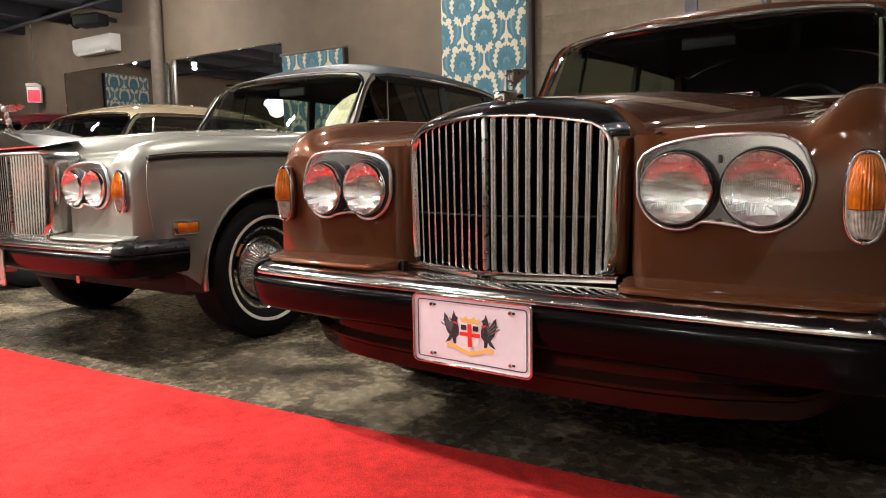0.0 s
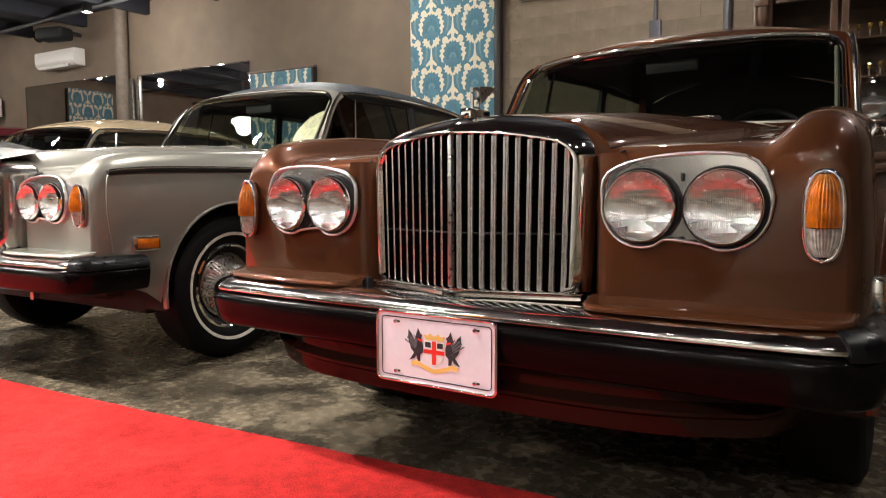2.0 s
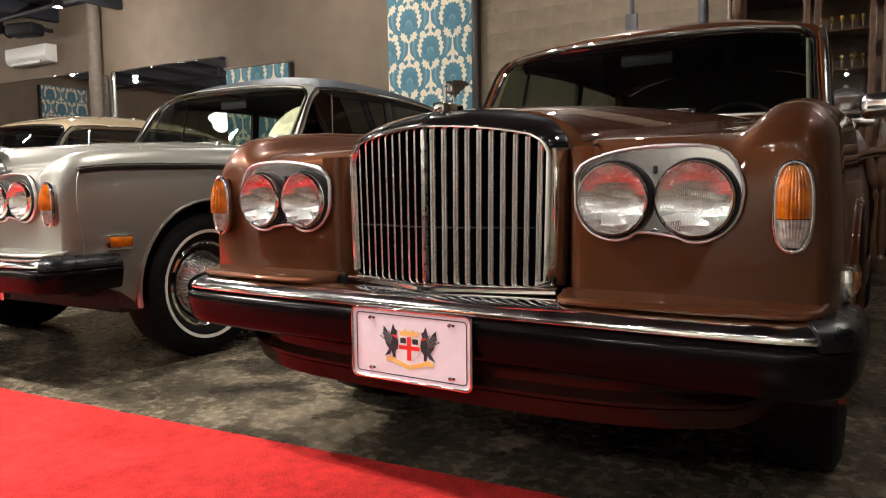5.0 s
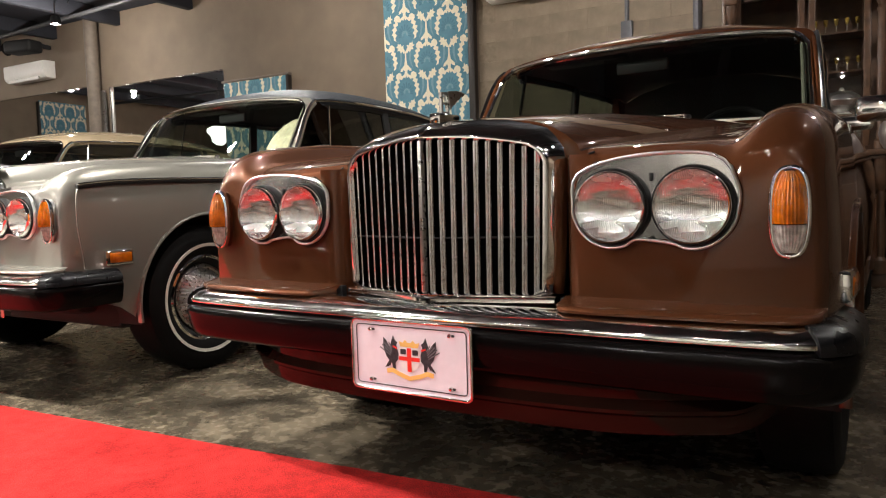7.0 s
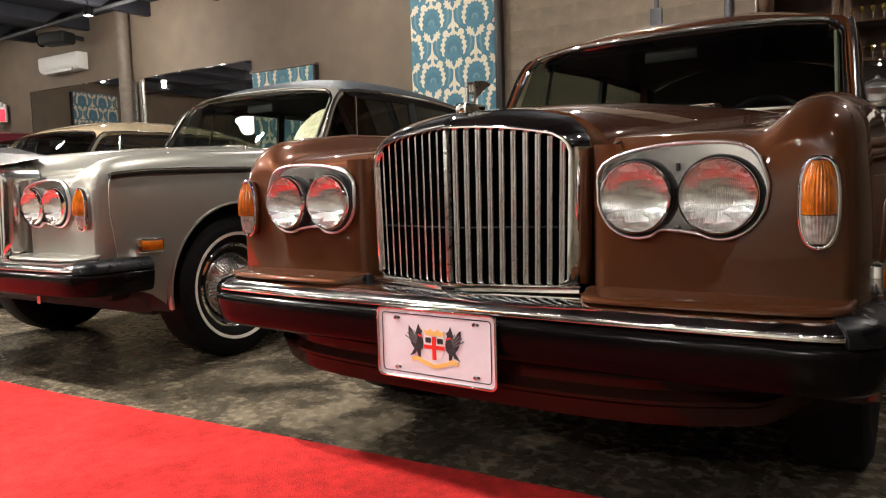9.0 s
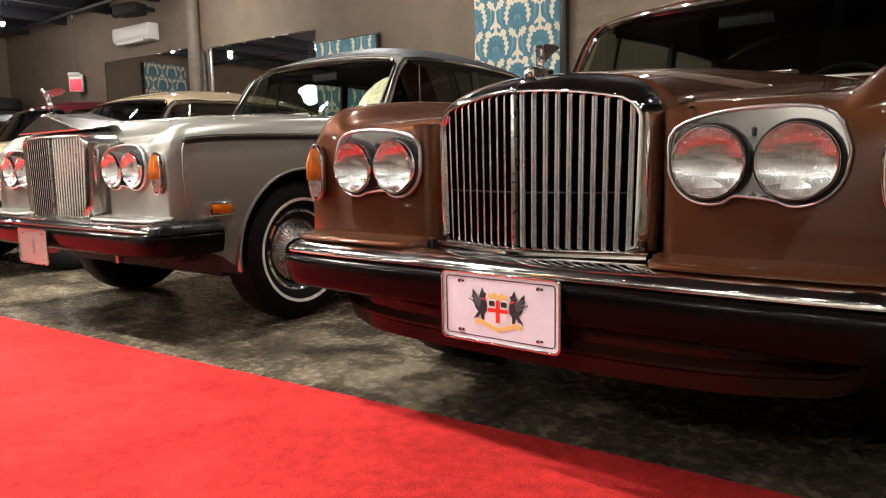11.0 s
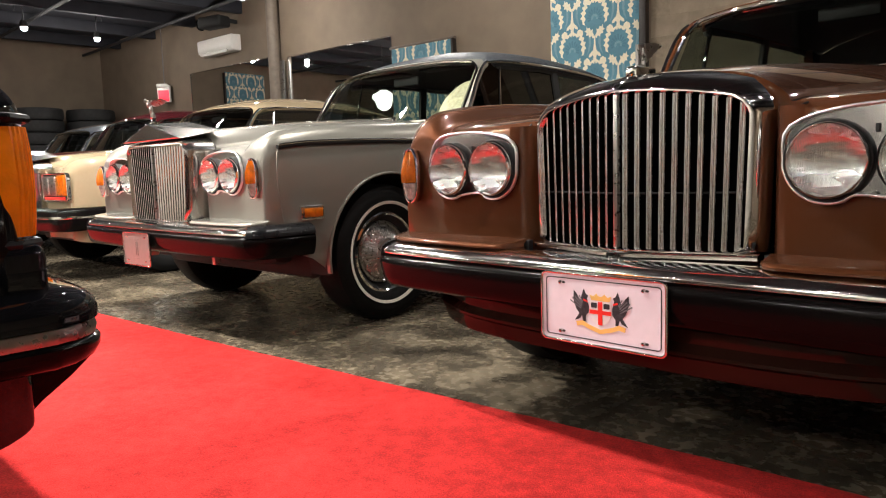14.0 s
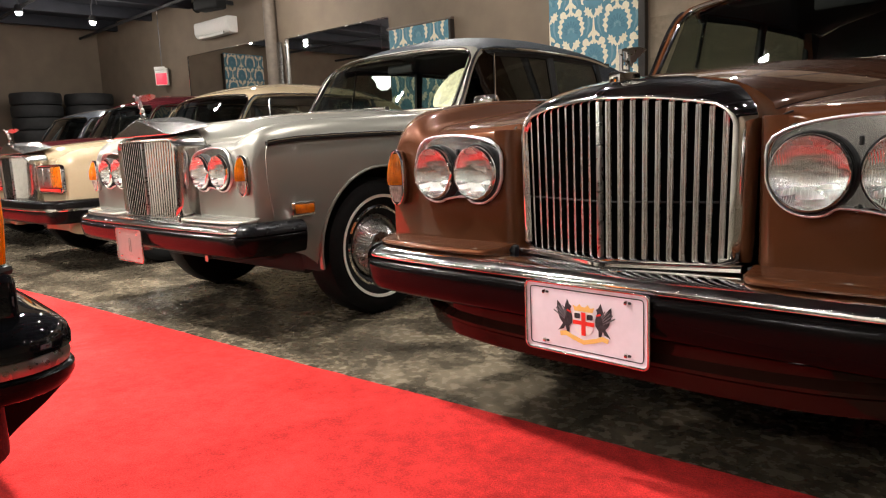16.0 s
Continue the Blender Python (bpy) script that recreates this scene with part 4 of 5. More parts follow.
        bmesh.ops.bevel(bm, geom=list(bm.edges), offset=.006, segments=2, affect="EDGES", profile=.5)
        part("pediment", bm, M["temple_steel"], shell, "polished steel pediment", smooth=0)
        part("mascot_plinth", lathe("mascot_plinth", [(.0001, 0), (.022, 0), (.022, .008), (.014, .016), (.012, .028), (.016, .034), (.0001, .036)], 16, "z"), M["chrome"], shell, at=Matrix.Translation((0, .02, apex - .002)))
        part("mascot", winged_figure(), M["brushed"], shell, "small chrome winged figure", at=Matrix.Translation((0, .02, apex + .030)) @ Matrix.Diagonal((1.05, 1.2, 1.25, 1)))
    else:
        part("mascot_plinth", box("mascot_plinth", (.034, .100, .030), (0, .12, .969), .006), M["chrome"], shell)
        part("mascot", winged_badge(), M["brushed"], shell, "small chrome winged badge mascot", at=Matrix.Translation((0, .12, .982)))


def thing_part(name, car):
    ob = new(name)
    ob.empty_display_size = .05
    ob.parent = car
    return ob


def winged_figure():
    """One plain mesh: a leaning slim figure with swept wings."""
    bm = bmesh.new()
    for p, r in (((0, -.002, .010), (.011, .011, .014)), ((0, -.008, .032), (.009, .010, .018)), ((0, -.018, .054), (.009, .010, .014)), ((0, -.030, .068), (.0065, .007, .0075))):
        bmesh.ops.create_uvsphere(bm, u_segments=10, v_segments=8, radius=1, matrix=Matrix.Translation(p) @ Matrix.Diagonal((*r, 1)))
    for s in (-1, 1):
        w = [(s * .004, -.016, .060), (s * .016, .000, .072), (s * .034, .024, .078), (s * .040, .044, .072), (s * .030, .036, .062), (s * .014, .012, .052)]
        vs = [bm.verts.new(p) for p in w] + [bm.verts.new((p[0], p[1] + .003, p[2] - .006)) for p in w]
        n = len(w)
        bm.faces.new(vs[:n])
        bm.faces.new(vs[n:][::-1])
        for i in range(n):
            bm.faces.new((vs[i], vs[(i + 1) % n], vs[n + (i + 1) % n], vs[n + i]))
    bmesh.ops.recalc_face_normals(bm, faces=bm.faces)
    return bm


def winged_badge():
    """An upright letter-shaped frame with two openings, and a pair of scalloped wings swept to the rear."""
    bm = bmesh.new()
    for p, sz in (((0, -.016, .028), (.008, .007, .056)), ((0, .000, .0535), (.007, .030, .005)), ((0, .000, .029), (.007, .030, .005)), ((0, .000, .004), (.008, .034, .008)), ((0, .014, .041), (.007, .005, .022)), ((0, .015, .017), (.007, .006, .024))):
        bmesh.ops.create_cube(bm, size=1, matrix=Matrix.Translation(p) @ Matrix.Diagonal((*sz, 1)))
    for s in (-1, 1):
        w = [(s * .005, .008, .060), (s * .012, .030, .063), (s * .018, .054, .062), (s * .020, .070, .058), (s * .017, .060, .050), (s * .016, .053, .049), (s * .014, .046, .040), (s * .012, .039, .038), (s * .009, .032, .027), (s * .007, .026, .025), (s * .005, .018, .014)]
        vs = [bm.verts.new(p) for p in w] + [bm.verts.new((p[0] + s * .003, p[1], p[2])) for p in w]
        n = len(w)
        bm.faces.new(vs[:n])
        bm.faces.new(vs[n:][::-1])
        for i in range(n):
            bm.faces.new((vs[i], vs[(i + 1) % n], vs[n + (i + 1) % n], vs[n + i]))
    bmesh.ops.recalc_face_normals(bm, faces=bm.faces)
    return bm


def bumper_path(y0=-.052, x_end=.925, back=.30, bow=.012):
    right = [(0.0, y0), (.25, y0 + bow * .1), (.5, y0 + bow * .4), (.7, y0 + bow), (x_end - .095, y0 + bow + .012), (x_end - .040, y0 + bow + .040), (x_end - .010, y0 + bow + .085), (x_end, y0 + .17), (x_end + .002, (y0 + .17 + back) / 2), (x_end, back)]
    pts = [(-x, y, 0) for x, y in right[:0:-1]] + [(x, y, 0) for x, y in right]
    return spline(pts, 4)


def bumper(car, ends=True):
    b = thing_part("front_bumper", car)
    path = bumper_path()
    # side u is +: outwards for this direction of travel
    blade = [(-.125, .488), (-.120, .508), (-.062, .512), (-.036, .509), (-.016, .501), (.000, .489), (.006, .480), (.005, .473), (-.006, .468), (-.06, .467)]
    mid = [p for p in path if abs(p.x) < .868]
    part("chrome_blade", sweep("chrome_blade", blade, mid, smooth=50), M["bumper_chrome"], b, "polished chrome bumper blade")
    band = [(-.05, .4685), (-.010, .4685), (.006, .464), (.014, .453), (.015, .440), (.008, .400), (.000, .374), (-.012, .364), (-.05, .364)]
    part("rubber_face", sweep("rubber_face", band, path, smooth=50), M["gloss_rubber"], b, "glossy black rubber bumper face")
    for s in (-1, 1):
        end = [p for p in path if s * p.x > .855]
        cap = [(-.085, .462), (-.080, .509), (-.040, .514), (-.012, .506), (.006, .493), (.013, .480), (.0145, .462)]
        part("end_cap", sweep("end_cap", cap, end, smooth=50), M["rubber"], b, "black rubber bumper end")
    return b


def apron(car, paint):
    """Painted shelves between the fascia and the bumper, one each side of the grille."""
    front = ((.338, .060), (.345, .010), (.356, -.010), (.375, -.022), (.45, -.028), (.70, -.018), (.80, -.006), (.845, .012), (.866, .040), (.874, .080))
    for s in (-1, 1):
        rows = []
        for k in range(41):
            x = .338 + .536 * (.5 - .5 * math.cos(math.pi * k / 40))
            yf = lerp(x, front)
            yb = lerp(x, ((.338, .09), (.38, .092), (.402, .088), (.82, .088), (.874, .10)))
            r = [(yb, .534), (yb + (yf - yb) * .3, .5315), (yb + (yf - yb) * .6, .529), (yf + .010, .526), (yf + .003, .5235), (yf, .518), (yf + .003, .512), (yf + .012, .510), (yb, .508)]
            rows.append([(s * x, y, z) for y, z in r])
        part("apron_shelf", mesh_of("apron_shelf", *grid(rows), 50), paint, car)
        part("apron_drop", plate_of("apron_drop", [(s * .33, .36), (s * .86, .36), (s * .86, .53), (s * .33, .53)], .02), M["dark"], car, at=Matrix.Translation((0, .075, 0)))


def number_plate(car, w, h, at, field, crest):
    pl = part("display_plate", plate_of("display_plate", rounded(w, h, .014), .004), M[field], car, "white display plate with a crest" if crest else "pale metal plate with an embossed mark", at=at)
    part("plate_frame", sweep("plate_frame", rounded(.007, .010, .003, 2), [(a, -.001, b) for a, b in rounded(w, h, .015)], up=(0, -1, 0), closed=True, smooth=60), M["chrome"], pl)
    if crest:
        part("border_line", sweep("border_line", [(-.0012, 0), (.0012, 0), (.0012, .001), (-.0012, .001)], [(a, -.0005, b) for a, b in rounded(w - .026, h - .026, .009)], up=(0, -1, 0), closed=True, smooth=0), M["ink"], pl)
        y = -.0012
        K = Matrix.Diagonal((1.16, 1, 1.08, 1))
        shield = [(-.026, .022), (.026, .022), (.026, -.008), (.018, -.024), (0, -.034), (-.018, -.024), (-.026, -.008)]
        part("shield", plate_of("shield", shield, .0012), M["ink_white"], pl, at=K @ Matrix.Translation((0, y, .0)))
        part("shield_cross", plate_of("shield_cross", [(-.005, .022), (.005, .022), (.005, .002), (.026, .002), (.026, -.007), (.005, -.007), (.005, -.031), (-.005, -.031), (-.005, -.007), (-.026, -.007), (-.026, .002), (-.005, .002)], .001), M["ink_red"], pl, at=K @ Matrix.Translation((0, y - .0012, 0)))
        for cx in (-.015, .0155):
            part("shield_charge", plate_of("shield_charge", rounded(.014, .012, .002, 2, cx, .013), .001), M["ink"], pl, at=K @ Matrix.Translation((0, y - .0014, 0)))
        part("crown", plate_of("crown", [(-.022, .024), (.022, .024), (.026, .036), (.016, .033), (.010, .040), (.004, .034), (-.004, .034), (-.010, .040), (-.016, .033), (-.026, .036)], .001), M["ink_gold"], pl, at=K @ Matrix.Translation((0, y - .0006, 0)))
        rib = [(-.060, -.030), (-.044, -.026), (-.030, -.033), (0, -.042), (.030, -.033), (.044, -.026), (.060, -.030), (.058, -.040), (.044, -.037), (.028, -.044), (0, -.052), (-.028, -.044), (-.044, -.037), (-.058, -.040)]
        part("ribbon", plate_of("ribbon", rib, .001), M["ink_gold"], pl, at=K @ Matrix.Translation((0, y - .0004, 0)))
        for s in (-1, 1):
            wing = [(.028, .008), (.033, .026), (.030, .033), (.036, .037), (.041, .048), (.045, .036), (.050, .020), (.058, .034), (.066, .042), (.067, .022), (.060, .000), (.052, -.010), (.064, -.028), (.050, -.022), (.046, -.014), (.042, -.028), (.036, -.028), (.036, -.014), (.029, -.006)]
            if s < 0:
                wing = [(-a, b) for a, b in wing[::-1]]
            bird = part("supporter", plate_of("supporter", wing, .001), M["ink"], pl, at=K @ Matrix.Translation((0, y - .0002, 0)))
            for q in range(5):                   # grey quills fanned over the wing, and a red collar
                a = radians(-28 + 13 * q)
                base, tip = (.047 - .001 * q, .002 + .004 * q), (.047 + (.030 - .003 * q) * math.cos(a + .9), .004 + (.036 - .002 * q) * math.sin(a + .9))
                quill = [(s * (base[0] - .0009), base[1]), (s * (base[0] + .0009), base[1] - .001), (s * (tip[0] + .0012), tip[1] - .001), (s * tip[0], tip[1] + .002)]
                part("quill", plate_of("quill", quill if s > 0 else quill[::-1], .0004), M["ink_grey"], bird, at=Matrix.Translation((0, -.0005, 0)))
            collar = [(s * a, b) for a, b in ((.030, .021), (.041, .025), (.042, .021), (.031, .017))]
            part("collar", plate_of("collar", collar if s > 0 else collar[::-1], .0004), M["ink_red"], bird, at=Matrix.Translation((0, -.0005, 0)))
    else:
        for a, b, c, d in ((-.006, 0, .005, .07), (.012, .018, .005, .034), (.012, -.018, .005, .034), (.004, .036, .022, .005), (.004, .0, .018, .005), (0, .05, .06, .003), (0, -.05, .06, .003)):
            part("embossed_bar", box("embossed_bar", (c, .003, d), (a, -.001, b), .001), M["plate_dark"], pl)
    for sx in (-1, 1):
        for sz in (-1, 1):
            part("screw", lathe("screw", [(.0001, -.007), (.004, -.0065), (.006, -.003), (.006, 0)], 12, "y"), M["chrome"], pl, at=Matrix.Translation((sx * w * .335, 0, sz * h * .36)))
            if crest:
                part("screw_slot", plate_of("screw_slot", rounded(.018, .006, .003, 3), .0008), M["ink"], pl, at=Matrix.Translation((sx * w * .335 + .004, -.0012, sz * h * .36)))


def air_dam(car, paint):
    right = [(0, -.008), (.3, .000), (.45, .018), (.55, .046), (.64, .090), (.71, .130), (.77, .180), (.81, .250), (.825, .34)]
    pts = spline([(-x, y, 0) for x, y in right[:0:-1]] + [(x, y, 0) for x, y in right], 4)
    up = [(-.03, .400), (.004, .398), (.006, .36), (.004, .325), (.014, .315), (.024, .306), (.024, .298), (.012, .290), (.010, .262), (.006, .250), (-.010, .244), (-.04, .250)]
    rows = []
    n = len(pts)
    for i, p in enumerate(pts):
        a, b = pts[max(0, i - 1)], pts[min(n - 1, i + 1)]
        t = (b - a).normalized()
        out = Vector((t.y, -t.x, 0))
        e = max(0, (abs(p.x) - .68) / .12)
        row = []
        for o, z in up:
            lift = .06 * e ** 1.8 if z < .31 else .03 * e ** 2 if z < .34 else 0
            row.append(Vector((p.x, p.y, min(z + lift, .40))) + out * o)
        rows.append(row)
    v, f = grid(rows, close_u=True, cap=True)
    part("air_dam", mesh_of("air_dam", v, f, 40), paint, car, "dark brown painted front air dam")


def wing_strip(car, s, y0=.16, y1=4.7):
    pts = [(s * lerp(y, ((.1, .866), (.3, .888), (.9, .892), (4.0, .892), (4.7, .870))), y, lerp(y, ((.12, .845), (.17, .862), (.3, .876), (.5, .884), (.9, .892), (2.5, .888), (4.7, .83)))) for y in [y0 + (y1 - y0) * (k / 24) ** 1.6 for k in range(25)]]
    part("wing_strip", sweep("wing_strip", [(-.008, -.012), (.008, -.011), (.013, -.002), (.011, .007), (-.008, .011)] if s > 0 else [(-.008, -.011), (.008, -.012), (.008, .011), (-.011, .007), (-.013, -.002)], pts, smooth=50), M["dark"], car)
    part("strip_bead", tube("strip_bead", [(p[0] + s * .010, p[1], p[2] + .009) for p in pts], .0055, 6), M["bumper_chrome"], car)


def wing_crease(car, s):
    """Shut line that drops from the strip's front end down the wing."""
    pts = spline([(.872, .185, .866), (.874, .166, .853), (.880, .153, .832), (.886, .146, .804), (.890, .141, .72), (.888, .150, .64), (.886, .162, .56), (.880, .172, .50)], 4)
    part("wing_shut_line", tube("wing_shut_line", [(s * p.x, p.y, p.z) for p in pts], .0030, 6, up=(1, 0, 0)), M["silver"] if car == silver_car else M["dark"], car)


def bonnet_shut_line(car, s):
    """Gap that runs down beside the radiator shell and back along the bonnet's side."""
    pts = spline([(.345, .125, .775), (.349, .118, .815), (.362, .128, .846), (.385, .172, .868), (.42, .34, .892), (.465, .7, .930), (.50, 1.0, .961), (.532, 1.42, 1.000)], 5)
    part("bonnet_shut_line", tube("bonnet_shut_line", [(s * p.x, p.y, p.z) for p in pts], .0025, 6, up=(0, 0, 1)), M["dark"], car)


def wipers(car):
    for x in (.20, -.40):
        arm = spline([(x + .10, 1.435, 1.052), (x + .09, 1.452, 1.066), (x - .02, 1.468, 1.070), (x - .16, 1.474, 1.071)], 4)
        w = part("wiper", sweep("wiper", rounded(.012, .007, .002, 2), arm), M["bumper_chrome"], car)
        part("wiper_blade", sweep("wiper_blade", rounded(.008, .014, .002, 2), spline([(x - .42, 1.492, 1.056), (x - .16, 1.478, 1.064), (x + .06, 1.474, 1.064)], 4)), M["brushed"], w)
        part("wiper_pivot", lathe("wiper_pivot", [(.019, -.01), (.018, .018), (.012, .030), (.0001, .033)], 14), M["chrome"], w, at=Matrix.Translation((x + .10, 1.435, 1.035)))


def door_mirror(car, s, y=1.62):
    mr = part("door_mirror", box("door_mirror", (.17, .075, .095), (0, 0, 0), .03, 4), M["chrome"], car, "chrome door mirror", at=pose(s * .945, y, 1.048, 0, 0, s * -8))
    part("mirror_foot", box("mirror_foot", (.12, .05, .05), (-s * .085, .02, -.048), .015, 3), M["chrome"], mr)
    part("mirror_glass", plate_of("mirror_glass", rounded(.14, .07, .02), .003), M["mirror"], mr, at=Matrix.Translation((0, .038, 0)))


for _n, _m in dict(
    vane_chrome=mat("vane_chrome", (0.93, 0.93, 0.94), 0.17, metal=1.0, noise_scale=25, rough_var=0.03),
    lamp_panel=mat("bright_lamp_panel", (0.66, 0.66, 0.66), 0.13, metal=1.0, noise_scale=40, rough_var=0.015),
    temple_steel=mat("temple_steel", (0.56, 0.55, 0.53), 0.17, metal=1.0, noise_scale=30, rough_var=0.03),
    slim_vane=mat("slim_vane_steel", (0.62, 0.61, 0.59), 0.14, metal=1.0, noise_scale=40, rough_var=0.04),
    brushed_bright=mat("bright_steel", (0.70, 0.69, 0.675), 0.32, metal=1.0, noise_scale=60, rough_var=0.05),
    lensglass=lens_mat(),
    gloss_rubber=mat("gloss_black_rubber", (0.003, 0.0025, 0.0025), 0.16, noise_scale=14, rough_var=0.03, spec=0.10),
    plate_pale=mat("pale_plate_metal", (0.28, 0.235, 0.22), 0.3, metal=0.5, noise_scale=30, noise_amount=0.05),
    plate_dark=mat("embossed_dark", (0.18, 0.14, 0.13), 0.4),
    ink=mat("black_print", (0.03, 0.029, 0.034), 0.4, noise_scale=120, noise_amount=0.6),
    ink_grey=mat("grey_print", (0.15, 0.15, 0.16), 0.4, noise_scale=150, noise_amount=0.4),
    ink_white=mat("white_print", (0.75, 0.70, 0.70), 0.4),
    ink_red=mat("red_print", (0.75, 0.03, 0.02), 0.4),
    ink_gold=mat("gold_print", (0.80, 0.48, 0.14), 0.4),
).items():
    M[_n] = _m


def dress(car, paint, upright, dam=False):
    grille(car, upright, paint)
    for s in (-1, 1):
        headlamps(car, s, paint)
        corner_lamp(car, s, paint)
        side_marker(car, s)
        bonnet_shut_line(car, s)
        if upright:
            wing_strip(car, s)
            wing_crease(car, s)
        door_mirror(car, s)
    bumper(car)
    apron(car, paint)
    wipers(car)
    if dam:
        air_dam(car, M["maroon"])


dress(brown_car, M["brown"], False, dam=True)
number_plate(brown_car, .346, .174, pose(0, -.072, .387), "plate", True)
dress(silver_car, M["silver"], True)
number_plate(silver_car, .300, .170, pose(-.09, -.080, .372), "plate_pale", False)

# ---- the other cars of the row, and the one across the aisle ----
def square_front(car, paint, trim):
    """Front with oblong headlamps, wrapped amber corners and a rubber-faced bumper."""
    grille(car, True, paint)
    for s in (-1, 1):
        fr = part("lamp_frame", sweep("lamp_frame", rounded(.014, .03, .005, 2), [(a, 0, b) for a, b in rounded(.49, .215, .03, 4, s * .63, .715)], up=(0, -1, 0), closed=True, smooth=60), M["chrome"], car, at=Matrix.Translation((0, .074, 0)))
        part("lamp_backing", plate_of("lamp_backing", rounded(.48, .205, .03, 4, s * .63, .715), .01), M["dark"], fr)
        for cx in (.46, .60):
            part("oblong_headlamp", box("oblong_headlamp", (.125, .03, .155), (s * cx, -.006, .725), .012), M["brushed"], fr, "oblong glass headlamp")
        part("lower_strip", box("lower_strip", (.40, .012, .022), (s * .60, -.004, .628), .004), M["ink_red"], fr)
        part("amber_corner_lamp", box("amber_corner_lamp", (.170, .034, .165), (s * .770, .066, .728), .014, 3), M["amber"], car, "oblong amber corner lamp")
        wing_strip(car, s, .60)
        door_mirror(car, s)
    b = thing_part("front_bumper", car)
    path = bumper_path(-.075, .93, .40, .03)
    part("rubber_face", sweep("rubber_face", [(-.09, .395), (-.09, .545), (-.03, .555), (.0, .545), (.012, .515), (.012, .40), (.0, .375), (-.05, .37)], path, smooth=50), M["gloss_rubber"], b)
    part("bumper_strip", sweep("bumper_strip", [(.008, .470), (.016, .472), (.017, .482), (.016, .492), (.008, .494)], path, smooth=50), M["chrome"], b)
    wipers(car)


cream_car = build_saloon("saloon_car", "cream saloon with oblong headlamps and amber corner lamps", M["cream"], M["cream"], pose(-5.57, .12, 0, 0, 0, 2.5) @ Matrix.Diagonal((1, 1, .955, 1)), glass="darkglass", whitewall=False)
square_front(cream_car, M["cream"], M["chrome"])
red_car = build_saloon("saloon_car", "dark red saloon parked in the row", M["red"], M["red"], pose(-7.95, .25, 0, 0, 0, 3.0), glass="glass", whitewall=False)
dress(red_car, M["red"], True)
blue_car = build_saloon("saloon_car", "slate blue saloon at the end of the row", M["blue"], M["blue"], pose(-10.55, .4, 0, 0, 0, 3.0), glass="darkglass", whitewall=False)
dress(blue_car, M["blue"], True)

black_car = build_saloon("saloon_car", "black saloon with a tall amber corner lamp and black bumper", M["black"], M["black"], pose(-1.328, -1.10, 0, 0, 0, 180), glass="darkglass", whitewall=False)


def black_front(car):
    grille(car, True, M["black"])
    for s in (-1, 1):
        # tall wrapped lamp with fluted amber glass
        rows = []
        for i in range(41):
            t = i / 40
            if t < .3:
                x, y = .68 + .14 * t / .3, .050
            else:
                a = radians(90 * min(1, (t - .3) / .35))
                x, y = .82 + .035 * math.sin(a), .050 + .035 * (1 - math.cos(a)) + max(0, t - .65) / .35 * .165
            rows.append([(s * (x + .010 * (1 - q * q) - (.0022 if i % 2 else 0)), y - .004 * (1 - q * q) + 0, .745 + .096 * q) for q in (-1, -.92, -.6, -.2, .2, .6, .92, 1)])
        v, f = grid(rows)
        lens = part("corner_lamp", mesh_of("corner_lamp", v, f, 30), M["amber_tall"], car, "tall ribbed amber corner lamp")
        for z, r in ((.636, .010), (.856, .009)):
            part("lamp_trim", tube("lamp_trim", [(s * .68, .048, z), (s * .825, .050, z), (s * .858, .085, z), (s * .862, .26, z)], r, 8), M["rubber"], lens)
        part("oblong_headlamp", box("oblong_headlamp", (.30, .03, .15), (s * .51, .074, .745), .015), M["reflector"], car, "oblong glass headlamp")
        bm = bmesh.new()
        bmesh.ops.create_uvsphere(bm, u_segments=28, v_segments=18, radius=1, matrix=Matrix.Translation((s * .795, .185, .850)) @ Matrix.Diagonal((.078, .135, .100, 1)))
        part("wing_tip", bm, M["black"], car, "rounded gloss black wing tip over the lamp", smooth=60)
        part("wing_base", box("wing_base", (.10, .24, .10), (s * .82, .165, .585), .02, 3), M["black"], car)
        wing_strip(car, s, .60)
        door_mirror(car, s)
    part("lower_valance", plate_of("lower_valance", [(-.045, .432), (-.030, .405), (.010, .372), (.060, .338), (.105, .300), (.14, .30), (.16, .432)], 1.64, axis="x", bevel=.012), M["gloss_rubber"], car, at=Matrix.Translation((-.82, 0, 0)))
    b = thing_part("front_bumper", car)
    path = bumper_path(-.060, .925, .75, .02)
    part("bumper_top", sweep("bumper_top", [(-.12, .48), (-.12, .558), (-.06, .554), (-.024, .546), (-.004, .538), (.008, .526), (.013, .510), (.012, .492), (-.01, .488)], path, smooth=50), M["black"], b, "rounded gloss black bumper top")
    part("bumper_strip", sweep("bumper_strip", [(-.01, .462), (.006, .463), (.009, .476), (.006, .489), (-.01, .489)], path, smooth=50), M["brushed"], b, "satin silver bumper strip")
    part("bumper_face", sweep("bumper_face", [(-.06, .415), (-.06, .462), (.004, .462), (.014, .454), (.013, .440), (.002, .422), (-.015, .414)], path, smooth=50), M["gloss_rubber"], b)
    wipers(car)


black_front(black_car)

# hand fan leaning behind the silver car's windscreen
def hand_fan():
    fan = thing("hand_fan", "pale patterned oval hand fan leaning behind the silver car's windscreen", "fan", SILVER_AT @ pose(.37, 1.80, 1.05) @ pose(0, 0, 0, -26, 32, 0))
    o = []
    for k in range(28):
        a = 2 * math.pi * k / 28
        o.append((.085 * math.sin(a) * (1 + .15 * math.cos(a)), .165 - .165 * math.cos(a)))
    part("leaf", plate_of("leaf", o, .004), M["fan_paper"], fan)
    for k in range(7):
        a = radians(-24 + 8 * k)
